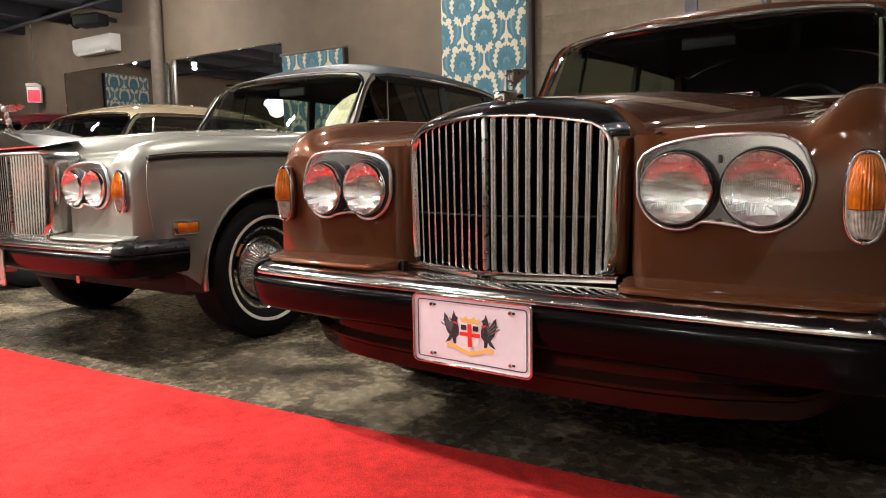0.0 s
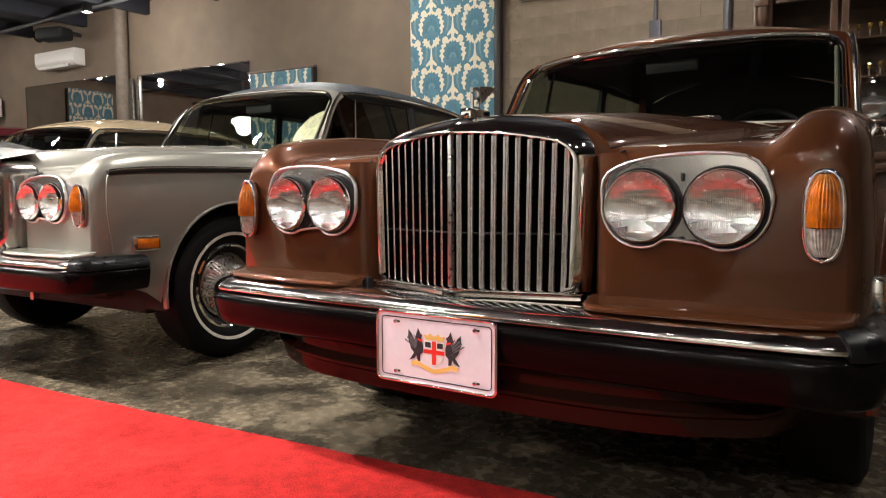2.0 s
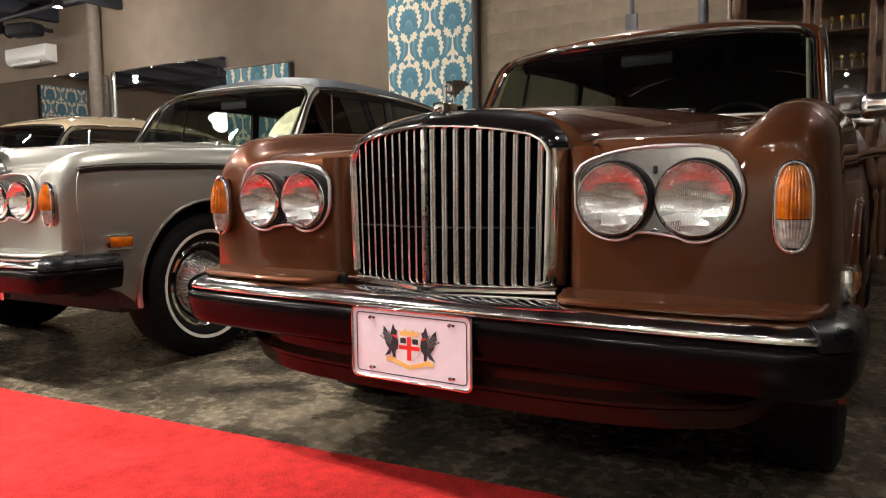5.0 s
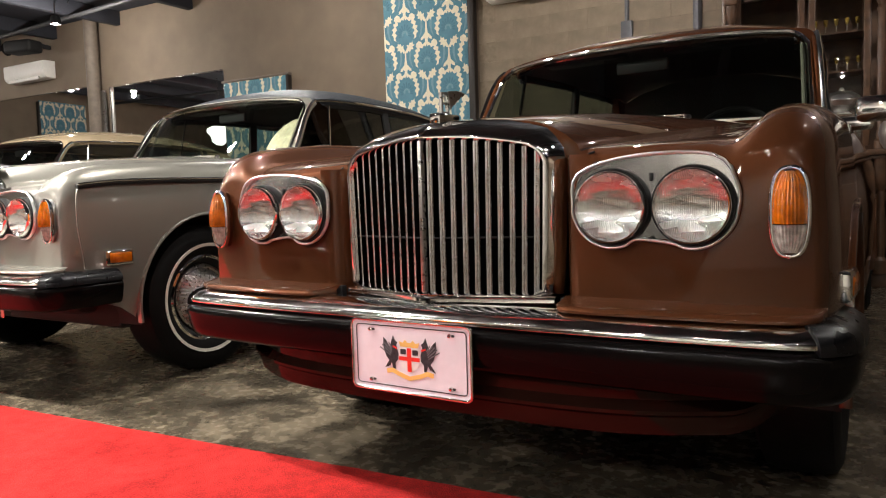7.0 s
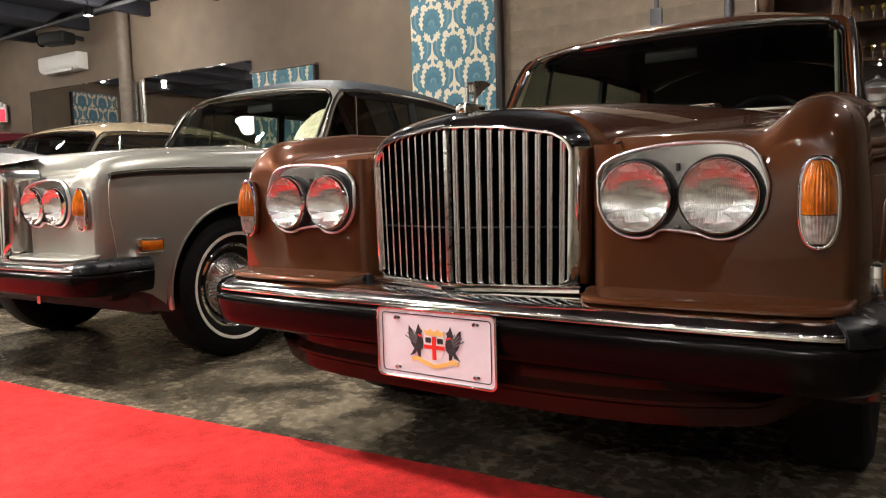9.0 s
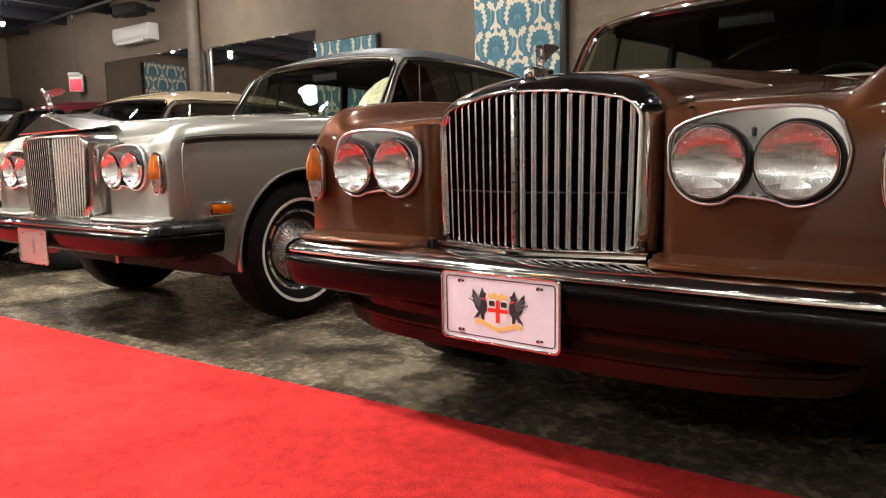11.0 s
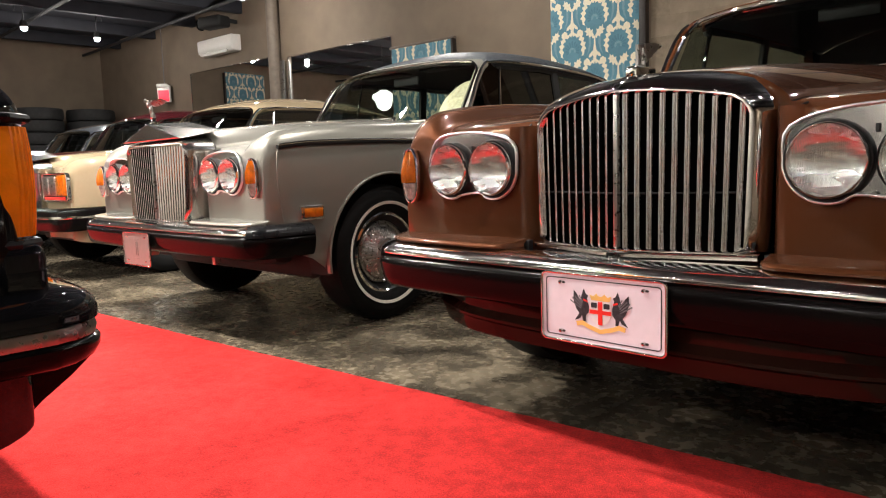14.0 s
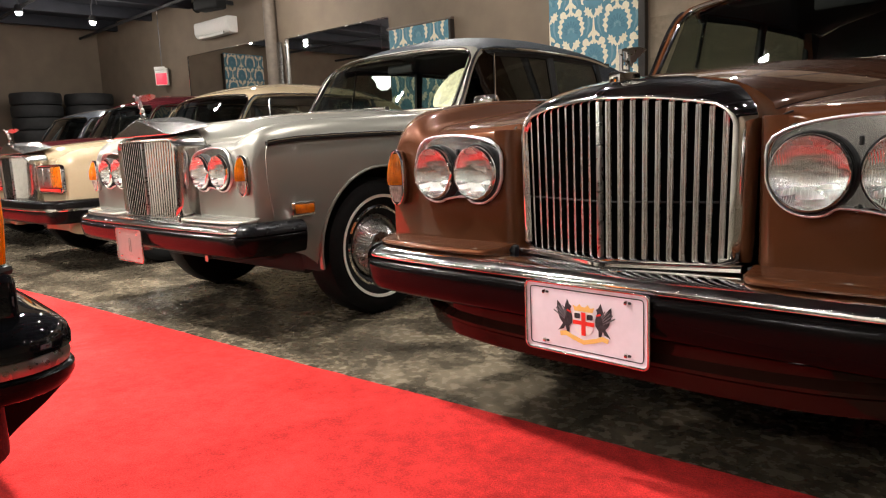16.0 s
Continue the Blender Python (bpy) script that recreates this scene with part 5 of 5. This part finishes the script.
        part("rib", box("rib", (.003, .003, .22), (0, 0, .14), .001), M["fan_rib"], fan, at=Matrix.Translation((0, -.002, .01)) @ pose(0, 0, 0, 0, math.degrees(a) * .8, 0))


M["fan_paper"] = mat("fan_paper", (0.80, 0.74, 0.50), 0.7, noise_scale=45, noise_amount=0.35)
M["fan_rib"] = mat("fan_rib", (0.75, 0.72, 0.60), 0.5, noise_scale=40, noise_amount=0.1)
hand_fan()

# ---- things on and along the walls ----
DAMASK_P, DAMASK_Q = 0.556, 0.64     # repeat across and up, with a half drop
M["damask"] = mat("blue_damask_ground", (0.095, 0.235, 0.305), 0.75, noise_scale=9, noise_amount=0.10, bump=0.08, bump_scale=300)
M["damask_light"] = mat("pale_blue_thread", (0.17, 0.31, 0.37), 0.7, noise_scale=60, noise_amount=0.12)
M["damask_deep"] = mat("deep_blue_thread", (0.076, 0.198, 0.266), 0.7, noise_scale=60, noise_amount=0.12)
M["damask_cream"] = mat("cream_thread", (0.76, 0.70, 0.54), 0.7, noise_scale=60, noise_amount=0.08)


def damask_motifs():
    """One repeat of the ornament, as closed outlines (across, up) in metres from the palmette's middle."""
    k = .0023
    arch = [(0, 104), (7, 88), (9, 74), (24, 64), (30, 78), (42, 84), (58, 74), (60, 58), (52, 48), (66, 42), (60, 26), (74, 18), (66, 4), (76, -8), (66, -18), (64, -36),
            (50, -43), (55, -26), (46, -13), (56, 1), (44, 13), (51, 27), (36, 36), (41, 51), (24, 47), (15, 59), (5, 53), (0, 64)]
    leaf = [(4, 6), (13, 22), (10, 36), (24, 31), (29, 46), (41, 42), (48, 54), (50, 36), (61, 30), (48, 22), (52, 8), (37, 9), (30, -6), (20, 3), (11, -10), (4, -6)]
    foot = [(3, 4), (5, -40), (9, -62), (30, -82), (32, -94), (20, -92), (12, -84), (6, -96), (0, -104), (0, 4)]
    curl = [(88, 62), (100, 40), (102, 8), (94, -22), (78, -46), (86, -18), (90, 8), (88, 36)]
    sprig = [(78, 74), (92, 84), (90, 70), (104, 66), (92, 58)]
    cream = []
    for s in (-1, 1):
        cream += [[(s * a * k, b * k) for a, b in arch]]
        cream += [[(s * a * k * .88 + DAMASK_P / 2, b * k * .92 + .095) for a, b in leaf], [(s * a * k + DAMASK_P / 2, b * k + .092) for a, b in foot]]
        cream += [[(s * a * k, b * k) for a, b in sprig]]
    light, deep = [], []
    for s in (-1, 1):
        light.append([(s * a * k, b * k) for a, b in curl])
    for q in range(-5, 6):                       # petals of the palmette
        a = radians(21 * q)
        for r0, r1, w, out in ((.040, .118 - .006 * abs(q), .0085, deep), (.016, .052, .0045, light)):
            ring_pts = []
            for i in range(10):
                b = 2 * math.pi * i / 10
                r, t = (r0 + r1) / 2 + (r1 - r0) / 2 * math.cos(b), w * math.sin(b) * (1.2 + .5 * math.cos(b))
                ring_pts.append((r * math.sin(a) + t * math.cos(a), r * math.cos(a) - t * math.sin(a) - .035))
            out.append(ring_pts)
    return (("cream_ornament", cream, "damask_cream", .0012), ("pale_ornament", light, "damask_light", .0006), ("deep_ornament", deep, "damask_deep", .0008))


def damask_fabric(t, w, h, thick, shift=(0.0, 0.0)):
    """Stretched cloth with its woven ornament lying a thread's depth proud of the ground."""
    cloth = part("fabric", box("fabric", (w, thick, h), (0, -thick / 2, 0), .004), M["damask"], t)
    for name, shapes, material, proud in damask_motifs():
        bm = bmesh.new()
        for i in range(-int(w / DAMASK_P) - 2, int(w / DAMASK_P) + 3):
            for j in range(-int(h / DAMASK_Q) - 2, int(h / DAMASK_Q) + 3):
                for half in (0, 1):
                    ox, oz = (i + half / 2) * DAMASK_P + shift[0], (j + half / 2) * DAMASK_Q + shift[1]
                    if abs(ox) > w / 2 + .5 or abs(oz) > h / 2 + .5:
                        continue
                    for o in shapes:
                        bm.faces.new([bm.verts.new((ox + a, -thick - proud, oz + b)) for a, b in o])
        for co, no in (((w / 2, 0, 0), (1, 0, 0)), ((-w / 2, 0, 0), (-1, 0, 0)), ((0, 0, h / 2), (0, 0, 1)), ((0, 0, -h / 2), (0, 0, -1))):
            bmesh.ops.bisect_plane(bm, geom=bm.verts[:] + bm.edges[:] + bm.faces[:], plane_co=co, plane_no=no, clear_outer=True)
        bmesh.ops.triangulate(bm, faces=bm.faces)
        tagged(part(name, bm, M[material], cloth, smooth=0), kind="stuff")
    return cloth


M["frame"] = mat("dark_wood_frame", (0.018, 0.013, 0.010), 0.5, noise_scale=15, noise_amount=0.2)
M["emit"] = mat("lamp_glow", (1, 1, 1), 0.4, emission=(1.0, 0.95, 0.89), strength=150.0)
M["emit_soft"] = mat("lamp_shade_glow", (1, 1, 1), 0.6, emission=(1.0, 0.97, 0.92), strength=7.0)
M["emit_red"] = mat("sign_glow", (0.9, 0.05, 0.08), 0.4, emission=(1.0, 0.03, 0.06), strength=1.1)
M["pipe"] = mat("pipe_paint", (0.15, 0.12, 0.095), 0.6, noise_scale=12, noise_amount=0.15)
M["conduit"] = mat("grey_conduit", (0.10, 0.10, 0.11), 0.5, metal=0.3, noise_scale=12, noise_amount=0.15)


def damask_panel(x0, x1, z0, z1, off, label, edge=.035, thick=.05, shift=(0.0, 0.0)):
    cx, cz = (x0 + x1) / 2, (z0 + z1) / 2
    t = thing("damask_panel", label, "wall panel", on_wall(cx, cz, off))
    w, h = abs(x1 - x0), z1 - z0
    damask_fabric(t, w, h, thick, shift)
    part("side_batten", box("side_batten", (edge, thick + .03, h), (w / 2 + edge / 2 + .002, -(thick + .03) / 2, 0), .004), M["frame"], t)
    return t


damask_panel(-3.955, -2.875, .55, 3.55, .004, "tall blue and cream damask panel with a dark edge", edge=.075, shift=(.017, .279))
framed = damask_panel(-6.50, -5.42, .9, 2.36, .004, "framed blue and cream damask panel on the wall")
part("top_frame", box("top_frame", (1.15, .07, .03), (0, -.03, .745), .006), M["pipe"], framed)
side = thing("damask_panel", "blue and cream damask panel on the end wall", "wall panel", pose(ROOM_L + .004, .72, 2.80, 0, 0, 90))
damask_fabric(side, 1.22, 1.06, .05, (.1, .0))
part("side_batten", box("side_batten", (.05, .06, 1.0), (.64, -.03, 0), .004), M["frame"], side)


def wall_mirror(x0, x1, z0, z1, label, jamb=False):
    cx, cz = (x0 + x1) / 2, (z0 + z1) / 2
    t = thing("wall_mirror", label, "mirror", on_wall(cx, cz, .004))
    w, h = abs(x1 - x0), z1 - z0
    part("mirror_pane", mesh_of("mirror_pane", [(a * w / 2, y, c * h / 2) for y in (-.008, 0) for a, c in ((-1, -1), (1, -1), (1, 1), (-1, 1))], [(0, 1, 2, 3), (7, 6, 5, 4), (0, 4, 5, 1), (1, 5, 6, 2), (2, 6, 7, 3), (3, 7, 4, 0)], 0), M["mirror"], t)
    part("edge_strip", box("edge_strip", (w, .014, .016), (0, -.007, h / 2 + .008), .003), M["chrome"], t)
    part("edge_strip", box("edge_strip", (.016, .014, h), (-w / 2 - .009, -.007, 0), .003), M["chrome"], t)
    part("edge_strip", box("edge_strip", (.016, .014, h), (w / 2 + .009, -.007, 0), .003), M["chrome"], t)
    return t


wall_mirror(-11.84, -9.30, .5, 2.60, "large frameless wall mirror with a polished edge")
wall_mirror(-8.86, -6.55, .5, 2.545, "large frameless wall mirror with a polished edge")


def pipe_column():
    t = thing("pipe_column", "painted steel pipe column against the wall", "column", pose(-9.07, wall_y(-9.07) - .12, FLOOR))
    part("pipe", lathe("pipe", [(.0001, .002), (.095, .002), (.095, CEIL - FLOOR - .004), (.0001, CEIL - FLOOR - .004)], 24), M["pipe"], t)
    part("flange", lathe("flange", [(.0001, .002), (.15, .002), (.15, .02), (.10, .03)], 24), M["pipe"], t)
    part("mirror_jamb", box("mirror_jamb", (.10, .04, 2.5), (.12, .06, 1.30), .006), M["brushed"], t)
    part("jamb_strip", box("jamb_strip", (.03, .05, 2.5), (.055, .062, 1.30), .004), M["dark"], t)


pipe_column()


def wall_unit(x, z, w, h, d, label):
    t = thing("air_conditioner", label, "air conditioner", on_wall(x, z, .004))
    o = [(0, -h / 2), (-d * .72, -h / 2 + .01), (-d * .93, -h / 2 + .05), (-d, -h / 2 + .10), (-d, h / 2 - .03), (-d * .93, h / 2 - .004), (0, h / 2)]
    part("casing", plate_of("casing", o, w, axis="x", bevel=.006), M["white"], t, at=Matrix.Translation((-w / 2, 0, 0)))
    part("outlet_slot", box("outlet_slot", (w * .72, .02, .03), (-.02, -d * .84, -h / 2 + .028), .004), M["dark"], t, at=pose(0, 0, 0, 0, 0, 0))
    part("louvre", box("louvre", (w * .74, .012, .05), (-.02, -d * .93, -h / 2 + .012), .004), M["white"], t, at=pose(0, 0, 0, 0, 0, 0))
    part("air_inlet", box("air_inlet", (w * .9, d * .6, .006), (0, -d * .5, h / 2 + .003), .002), M["conduit"], t)


wall_unit(-10.68, 2.955, 1.06, .27, .20, "white wall-mounted air conditioner with a slotted outlet")
wall_unit(-2.10, 2.935, 1.02, .31, .23, "white wall-mounted air conditioner above the brown car")


def projector():
    t = thing("wall_speaker", "black loudspeaker on a bracket under the ceiling", "speaker", pose(-10.25, wall_y(-10.25) - .42, 3.25, 0, 0, 15))
    part("cabinet", box("cabinet", (.52, .28, .19), (0, 0, 0), .05, 3), M["dark"], t)
    part("bracket", box("bracket", (.06, .30, .06), (.1, .27, .06), .01), M["steel"], t)
    part("cone", lathe("cone", [(.0001, .02), (.05, 0), (.09, -.03), (.10, -.03)], 20, "x"), M["dark"], t, at=pose(-.29, 0, 0))


projector()


def exit_sign():
    x, y, z = -12.6, 4.58, 2.34
    t = thing("exit_sign", "lit red sign in a white housing hung from a rod", "sign", pose(x, y, z, 0, 0, 48))
    t.scale = (.8, .8, .8)
    part("housing", box("housing", (.30, .09, .40), (0, 0, -.04), .012), M["white"], t)
    part("lit_face", box("lit_face", (.25, .008, .26), (0, -.047, -.09), .02), M["emit_red"], t, "glowing red panel")
    part("lamp_head", box("lamp_head", (.26, .12, .09), (-.03, -.02, .15), .03, 3), M["white"], t)
    part("rod", tube("rod", [(.02, 0, .18), (.02, 0, (CEIL - z) / .8 - .20)], .010, 6, up=(0, 1, 0)), M["conduit"], t)
    part("rod_hook", tube("rod_hook", spline([(.02, 0, (CEIL - z) / .8 - .20), (.02, 0, (CEIL - z) / .8 - .08), (.08, .02, (CEIL - z) / .8 - .04), (.12, .03, (CEIL - z) / .8 - .004)], 4), .012, 6, up=(0, 1, 0)), M["white"], t)


exit_sign()


def ceiling_lamp(m, bare):
    t = thing("ceiling_lamp", "bare glowing bulb under a small black holder" if bare else "small black ceiling spot with a deep shade", "lamp", m, "bare bulbs" if bare else "ceiling spots")
    k = 1.15 if bare else .7
    part("bulb", lathe("bulb", [(.0001, -.050 * k), (.022 * k, -.046 * k), (.040 * k, -.026 * k), (.042 * k, -.008 * k), (.026 * k, .020 * k), (.0001, .030 * k)], 16), M["emit"], t, "bright glowing bulb", at=Matrix.Translation((0, 0, .04 if bare else .06)))
    part("shade", lathe("shade", [(.062, .04 if bare else .03), (.060, .10), (.045, .14), (.018, .15), (.0001, .15)], 20), M["steel"], t)
    part("cord", tube("cord", spline([(0, 0, .15), (.0, 0, .30), (.05, .02, .40), (.10, .03, .42), (.14, .04, .36), (.15, .04, .30)], 4), .010, 6, up=(0, 1, 0)), M["conduit"], t)
    part("canopy", lathe("canopy", [(.0001, 0), (.05, 0), (.05, .03), (.0001, .03)], 14), M["steel"], t, at=Matrix.Translation((0, 0, CEIL - LAMP_Z - .04)))
    part("stem", tube("stem", [(0, 0, .30), (0, 0, CEIL - LAMP_Z - .04)], .008, 6, up=(0, 1, 0)), M["steel"], t)
    return t


spots = {}
for i, (x, y, share) in enumerate(LAMPS):
    bare = x < -10.9
    at = pose(x, y, LAMP_Z, 0, 0, 40 * i)
    if bare in spots:
        copy_thing(spots[bare], at)
    else:
        spots[bare] = ceiling_lamp(at, bare)

# smaller spots of the same kind between the main ones, over the aisle and behind it
rng = random.Random(11)
for i in range(12):
    for j in range(4):
        x, y = -9.0 + 1.12 * i + rng.uniform(-.3, .3), -5.9 + 1.15 * j + rng.uniform(-.25, .25)
        if min(math.hypot(x - a, y - b) for a, b, _ in LAMPS) > .45:
            copy_thing(spots[False], pose(x, y, LAMP_Z + rng.uniform(0, .12), 0, 0, rng.uniform(0, 360)))

# joists and pipes under the ceiling
for k in range(14):
    x = ROOM_L + 1.0 + 1.5 * k
    y0, y1 = ROOM_S + .002, wall_y(x) - .002
    ob = part("ceiling_beam", box("ceiling_beam", (.11, y1 - y0, .20), (x, (y0 + y1) / 2, CEIL - .101), .01), M["ceiling"])
    tagged(ob, "dark steel ceiling joist", "beam", kind="structure")
for y in (-5.5, -2.6, -.3, 2.3, 4.2):
    ob = part("ceiling_rail", tube("ceiling_rail", [(ROOM_L + .01, y, CEIL - .24), (ROOM_R - .01, y, CEIL - .24)], .03, 8), M["steel"])
    tagged(ob, "dark pipe rail under the joists", "rail", kind="structure")


def pendant():
    t = thing("pendant_lamp", "white glowing pendant lantern with a wide shade", "lamp", pose(-11.33, .0, 2.38))
    part("shade", lathe("shade", [(.0001, .26), (.07, .25), (.10, .18), (.26, .10), (.28, .02), (.20, -.06), (.16, -.20), (.06, -.27), (.0001, -.27)], 28), M["emit_soft"], t, "glowing white shade")
    part("stem", tube("stem", [(0, 0, .26), (0, 0, CEIL - 2.385)], .012, 8, up=(0, 1, 0)), M["steel"], t)


pendant()


def conduit(x, z0, r, with_box):
    t = thing("conduit", "grey electrical conduit on the block wall", "conduit", on_wall(x, 0, .03))
    part("tube", tube("tube", [(0, 0, z0), (0, 0, CEIL - .01)], r, 10, up=(0, 1, 0)), M["conduit"], t)
    if with_box:
        part("junction_box", box("junction_box", (.11, .05, .30), (0, -.005, 2.26), .008), M["conduit"], t)
    else:
        part("clip", box("clip", (.11, .02, .03), (0, .012, 2.9), .004), M["conduit"], t)


conduit(-1.185, 2.3, .022, True)
conduit(-.54, .02, .040, False)


def tyre_stack(x, y, n, r, z0):
    for k in range(n):
        t = part("tyre", lathe("tyre", [(r * .55, -.11), (r * .8, -.12), (r * .96, -.11), (r, -.07), (r, .07), (r * .96, .11), (r * .8, .12), (r * .55, .11), (r * .50, .06), (r * .50, -.06), (r * .55, -.11)], 36), M["stack_tyre"], at=pose(x, y, z0 + .122 + .242 * k))
        tagged(t, "black car tyre stacked by the end wall", "tyre", "stacked tyres")


tyre_stack(-14.75, 2.95, 9, .46, FLOOR)
tyre_stack(-14.75, 3.95, 9, .46, FLOOR)


# ---- block masonry of the wall's bare end, and the carved cabinet ----
def block_wall():
    wall = bpy.data.objects["wall_north"]
    W, H, G = .400, .200, .004
    x_from, x_to = -2.78, 1.70
    backing = part("mortar_bed", box("mortar_bed", (x_to - x_from, .004, CEIL - .6), (0, 0, 0), 0), M["mortar"], wall, at=on_wall((x_from + x_to) / 2, .6 + (CEIL - .6) / 2, .002))
    me = {}
    rng = random.Random(3)
    for k in range(4):
        bm = bmesh.new()
        bmesh.ops.create_cube(bm, size=1, matrix=Matrix.Translation((0, -.0015, 0)) @ Matrix.Diagonal((W - G, .003, H - G, 1)))
        for v in bm.verts:
            v.co += Vector((rng.uniform(-.002, .002), rng.uniform(-.0006, .0006), rng.uniform(-.0015, .0015)))
        bmesh.ops.bevel(bm, geom=list(bm.edges), offset=.0013, segments=1, affect="EDGES")
        d = bpy.data.meshes.new("block")
        bm.to_mesh(d)
        bm.free()
        d.materials.append(M["block"])
        me[k] = d
    z, row = .7, 0
    while z < CEIL - .1:
        x = x_from + (W / 2 if row % 2 else W) - W / 2 + W / 2
        while x < x_to - W / 2:
            ob = new("block", me[rng.randrange(4)])
            ob.parent = wall
            ob.matrix_basis = on_wall(x, z, .004 + rng.uniform(0, .0006))
            x += W
        z += H
        row += 1


def goblet(m):
    t = thing("goblet", "small gilt glass goblet on a cabinet shelf", "goblet", m, "goblets in the cabinet")
    part("stem", lathe("stem", [(.0001, .0), (.019, .001), (.019, .004), (.005, .009), (.0045, .052), (.007, .056)], 16), M["clearlens"], t)
    part("bowl", lathe("bowl", [(.005, .054), (.011, .062), (.016, .080), (.019, .108), (.0175, .108), (.014, .080), (.0001, .058)], 16), M["gold"], t)
    return t


def cabinet():
    """Tall carved cabinet: base with counter, glazed upper doors between turned columns, heavy cornice."""
    x0, x1, d = -.275, 2.00, .46
    w, cx = x1 - x0, (x0 + x1) / 2
    t = thing("display_cabinet", "tall carved dark wood cabinet with glazed doors", "cabinet", pose(cx, wall_y(cx) - .03, FLOOR, 0, 0, WALL_TURN))
    WD = M["wood"]
    ztop, zc = 2.47, 1.06

    def b(name, size, at, bev=.008, m=WD, parent=t, label=""):
        return part(name, box(name, size, at, bev), m, parent, label)
    b("back_panel", (w - .06, .02, ztop - .06), (0, -.012, ztop / 2 + .03))
    b("plinth", (w, d + .02, .12), (0, -d / 2, .06))
    b("counter", (w + .06, d + .16, .045), (0, -d / 2 - .05, zc), .012)
    b("counter_moulding", (w + .02, d + .12, .03), (0, -d / 2 - .045, zc - .038), .010)
    b("cornice", (w + .16, d + .10, .09), (0, -d / 2 - .02, ztop + .14), .02)
    b("frieze", (w + .02, d, .12), (0, -d / 2, ztop + .04), .006)
    b("cornice_step", (w + .08, d + .05, .045), (0, -d / 2 - .01, ztop + .08), .014)
    for s in (-1, 1):
        b("side_panel", (.03, d - .02, ztop - .12), (s * (w / 2 - .018), -d / 2, .12 + (ztop - .12) / 2))
    doors = ((.081, .55), (.595, .46), (1.175, .50), (1.69, .50))
    for k, (off, bay) in enumerate(doors):
        xc = off - cx
        door = b("lower_door", (bay - .05, .03, zc - .24), (xc, -d - .002, .12 + (zc - .2) / 2 + .02), .006)
        part("raised_panel", box("raised_panel", (bay - .20, .022, zc - .46), (xc, -d - .02, .12 + (zc - .2) / 2 + .02), .018, 2), WD, door)
        part("knob", lathe("knob", [(.0001, -.03), (.012, -.028), (.014, -.018), (.006, -.008), (.006, 0)], 12, "y"), M["gold"], door, at=Matrix.Translation((xc + (bay / 2 - .06) * (1 if k % 2 == 0 else -1), -d - .017, .62)))
        door = thing_part("glazed_door", t)
        z0, z1 = zc + .06, ztop - .03
        for s in (-1, 1):
            part("stile", box("stile", (.05, .03, z1 - z0), (xc + s * (bay / 2 - .035), -d + .10, (z0 + z1) / 2), .006), WD, door)
        for z in (z0 + .03, z1 - .03):
            part("rail", box("rail", (bay - .16, .03, .06), (xc, -d + .10, z), .006), WD, door)
        g = part("pane", box("pane", (bay - .15, .004, z1 - z0 - .1), (xc, -d + .105, (z0 + z1) / 2), 0), M["lens"], door)
        g.visible_shadow = False
        for z in (1.38, 1.732, 2.043):
            b("shelf", (bay - .02, d - .16, .018), (xc, -d / 2 + .06, z), .003)
    for xx in (-.208 - cx, .885 - cx, 1.43 - cx, 1.95 - cx):
        prof = [(.045, zc + .03), (.045, zc + .09), (.028, zc + .11), (.034, zc + .15), (.024, zc + .19), (.030, zc + .40), (.033, zc + .80), (.027, ztop - .34), (.036, ztop - .30), (.026, ztop - .27), (.045, ztop - .22), (.045, ztop - .12)]
        part("turned_column", lathe("turned_column", prof, 16), WD, t, at=Matrix.Translation((xx, -d + .045, 0)))
        b("capital", (.11, .11, .10), (xx, -d + .05, ztop - .07), .016)
        part("lower_column", lathe("lower_column", [(.05, .12), (.05, .22), (.030, .25), (.040, .34), (.046, .46), (.030, .60), (.026, .66), (.040, .72), (.028, .76), (.05, .84), (.05, zc - .05)], 16), WD, t, at=Matrix.Translation((xx, -d - .055, 0)))
    first = goblet(t.matrix_basis @ Matrix.Translation((.085, -.26, 2.053)))
    base = t.matrix_basis
    spots = []
    for z, row in ((2.053, (.092, .168, .245, .319, .394)), (1.742, (.17, .25, .325, .403)), (1.742, (.60, .70, .80, .90))):
        for q in row:
            spots.append((q + .33 - cx, z))
    first.matrix_basis = base @ Matrix.Translation((spots[0][0], -.26, spots[0][1]))
    for q, z in spots[1:]:
        copy_thing(first, base @ Matrix.Translation((q, -.26, z)))
    dish = thing("covered_dish", "polished silver covered dish on a cabinet shelf", "dish", base @ Matrix.Translation((.617 - cx, -.24, 1.390)))
    part("bowl", lathe("bowl", [(.0001, .0), (.08, .002), (.05, .02), (.06, .03), (.13, .07), (.15, .11), (.145, .12)], 24), M["brushed_bright"], dish)
    part("lid", lathe("lid", [(.148, .122), (.13, .15), (.08, .18), (.02, .195), (.02, .21), (.012, .22), (.0001, .222)], 24), M["brushed_bright"], dish)
    pot = thing("ceramic_jar", "cream ceramic jar on the cabinet counter", "jar", base @ Matrix.Translation((.98 - cx, -.46, zc + .023)))
    part("jar_body", lathe("jar_body", [(.0001, 0), (.07, .001), (.10, .05), (.115, .12), (.10, .19), (.075, .22), (.08, .24), (.075, .24), (.07, .22), (.0001, .20)], 24), M["plate_pale"], pot)


cabinet()
block_wall()
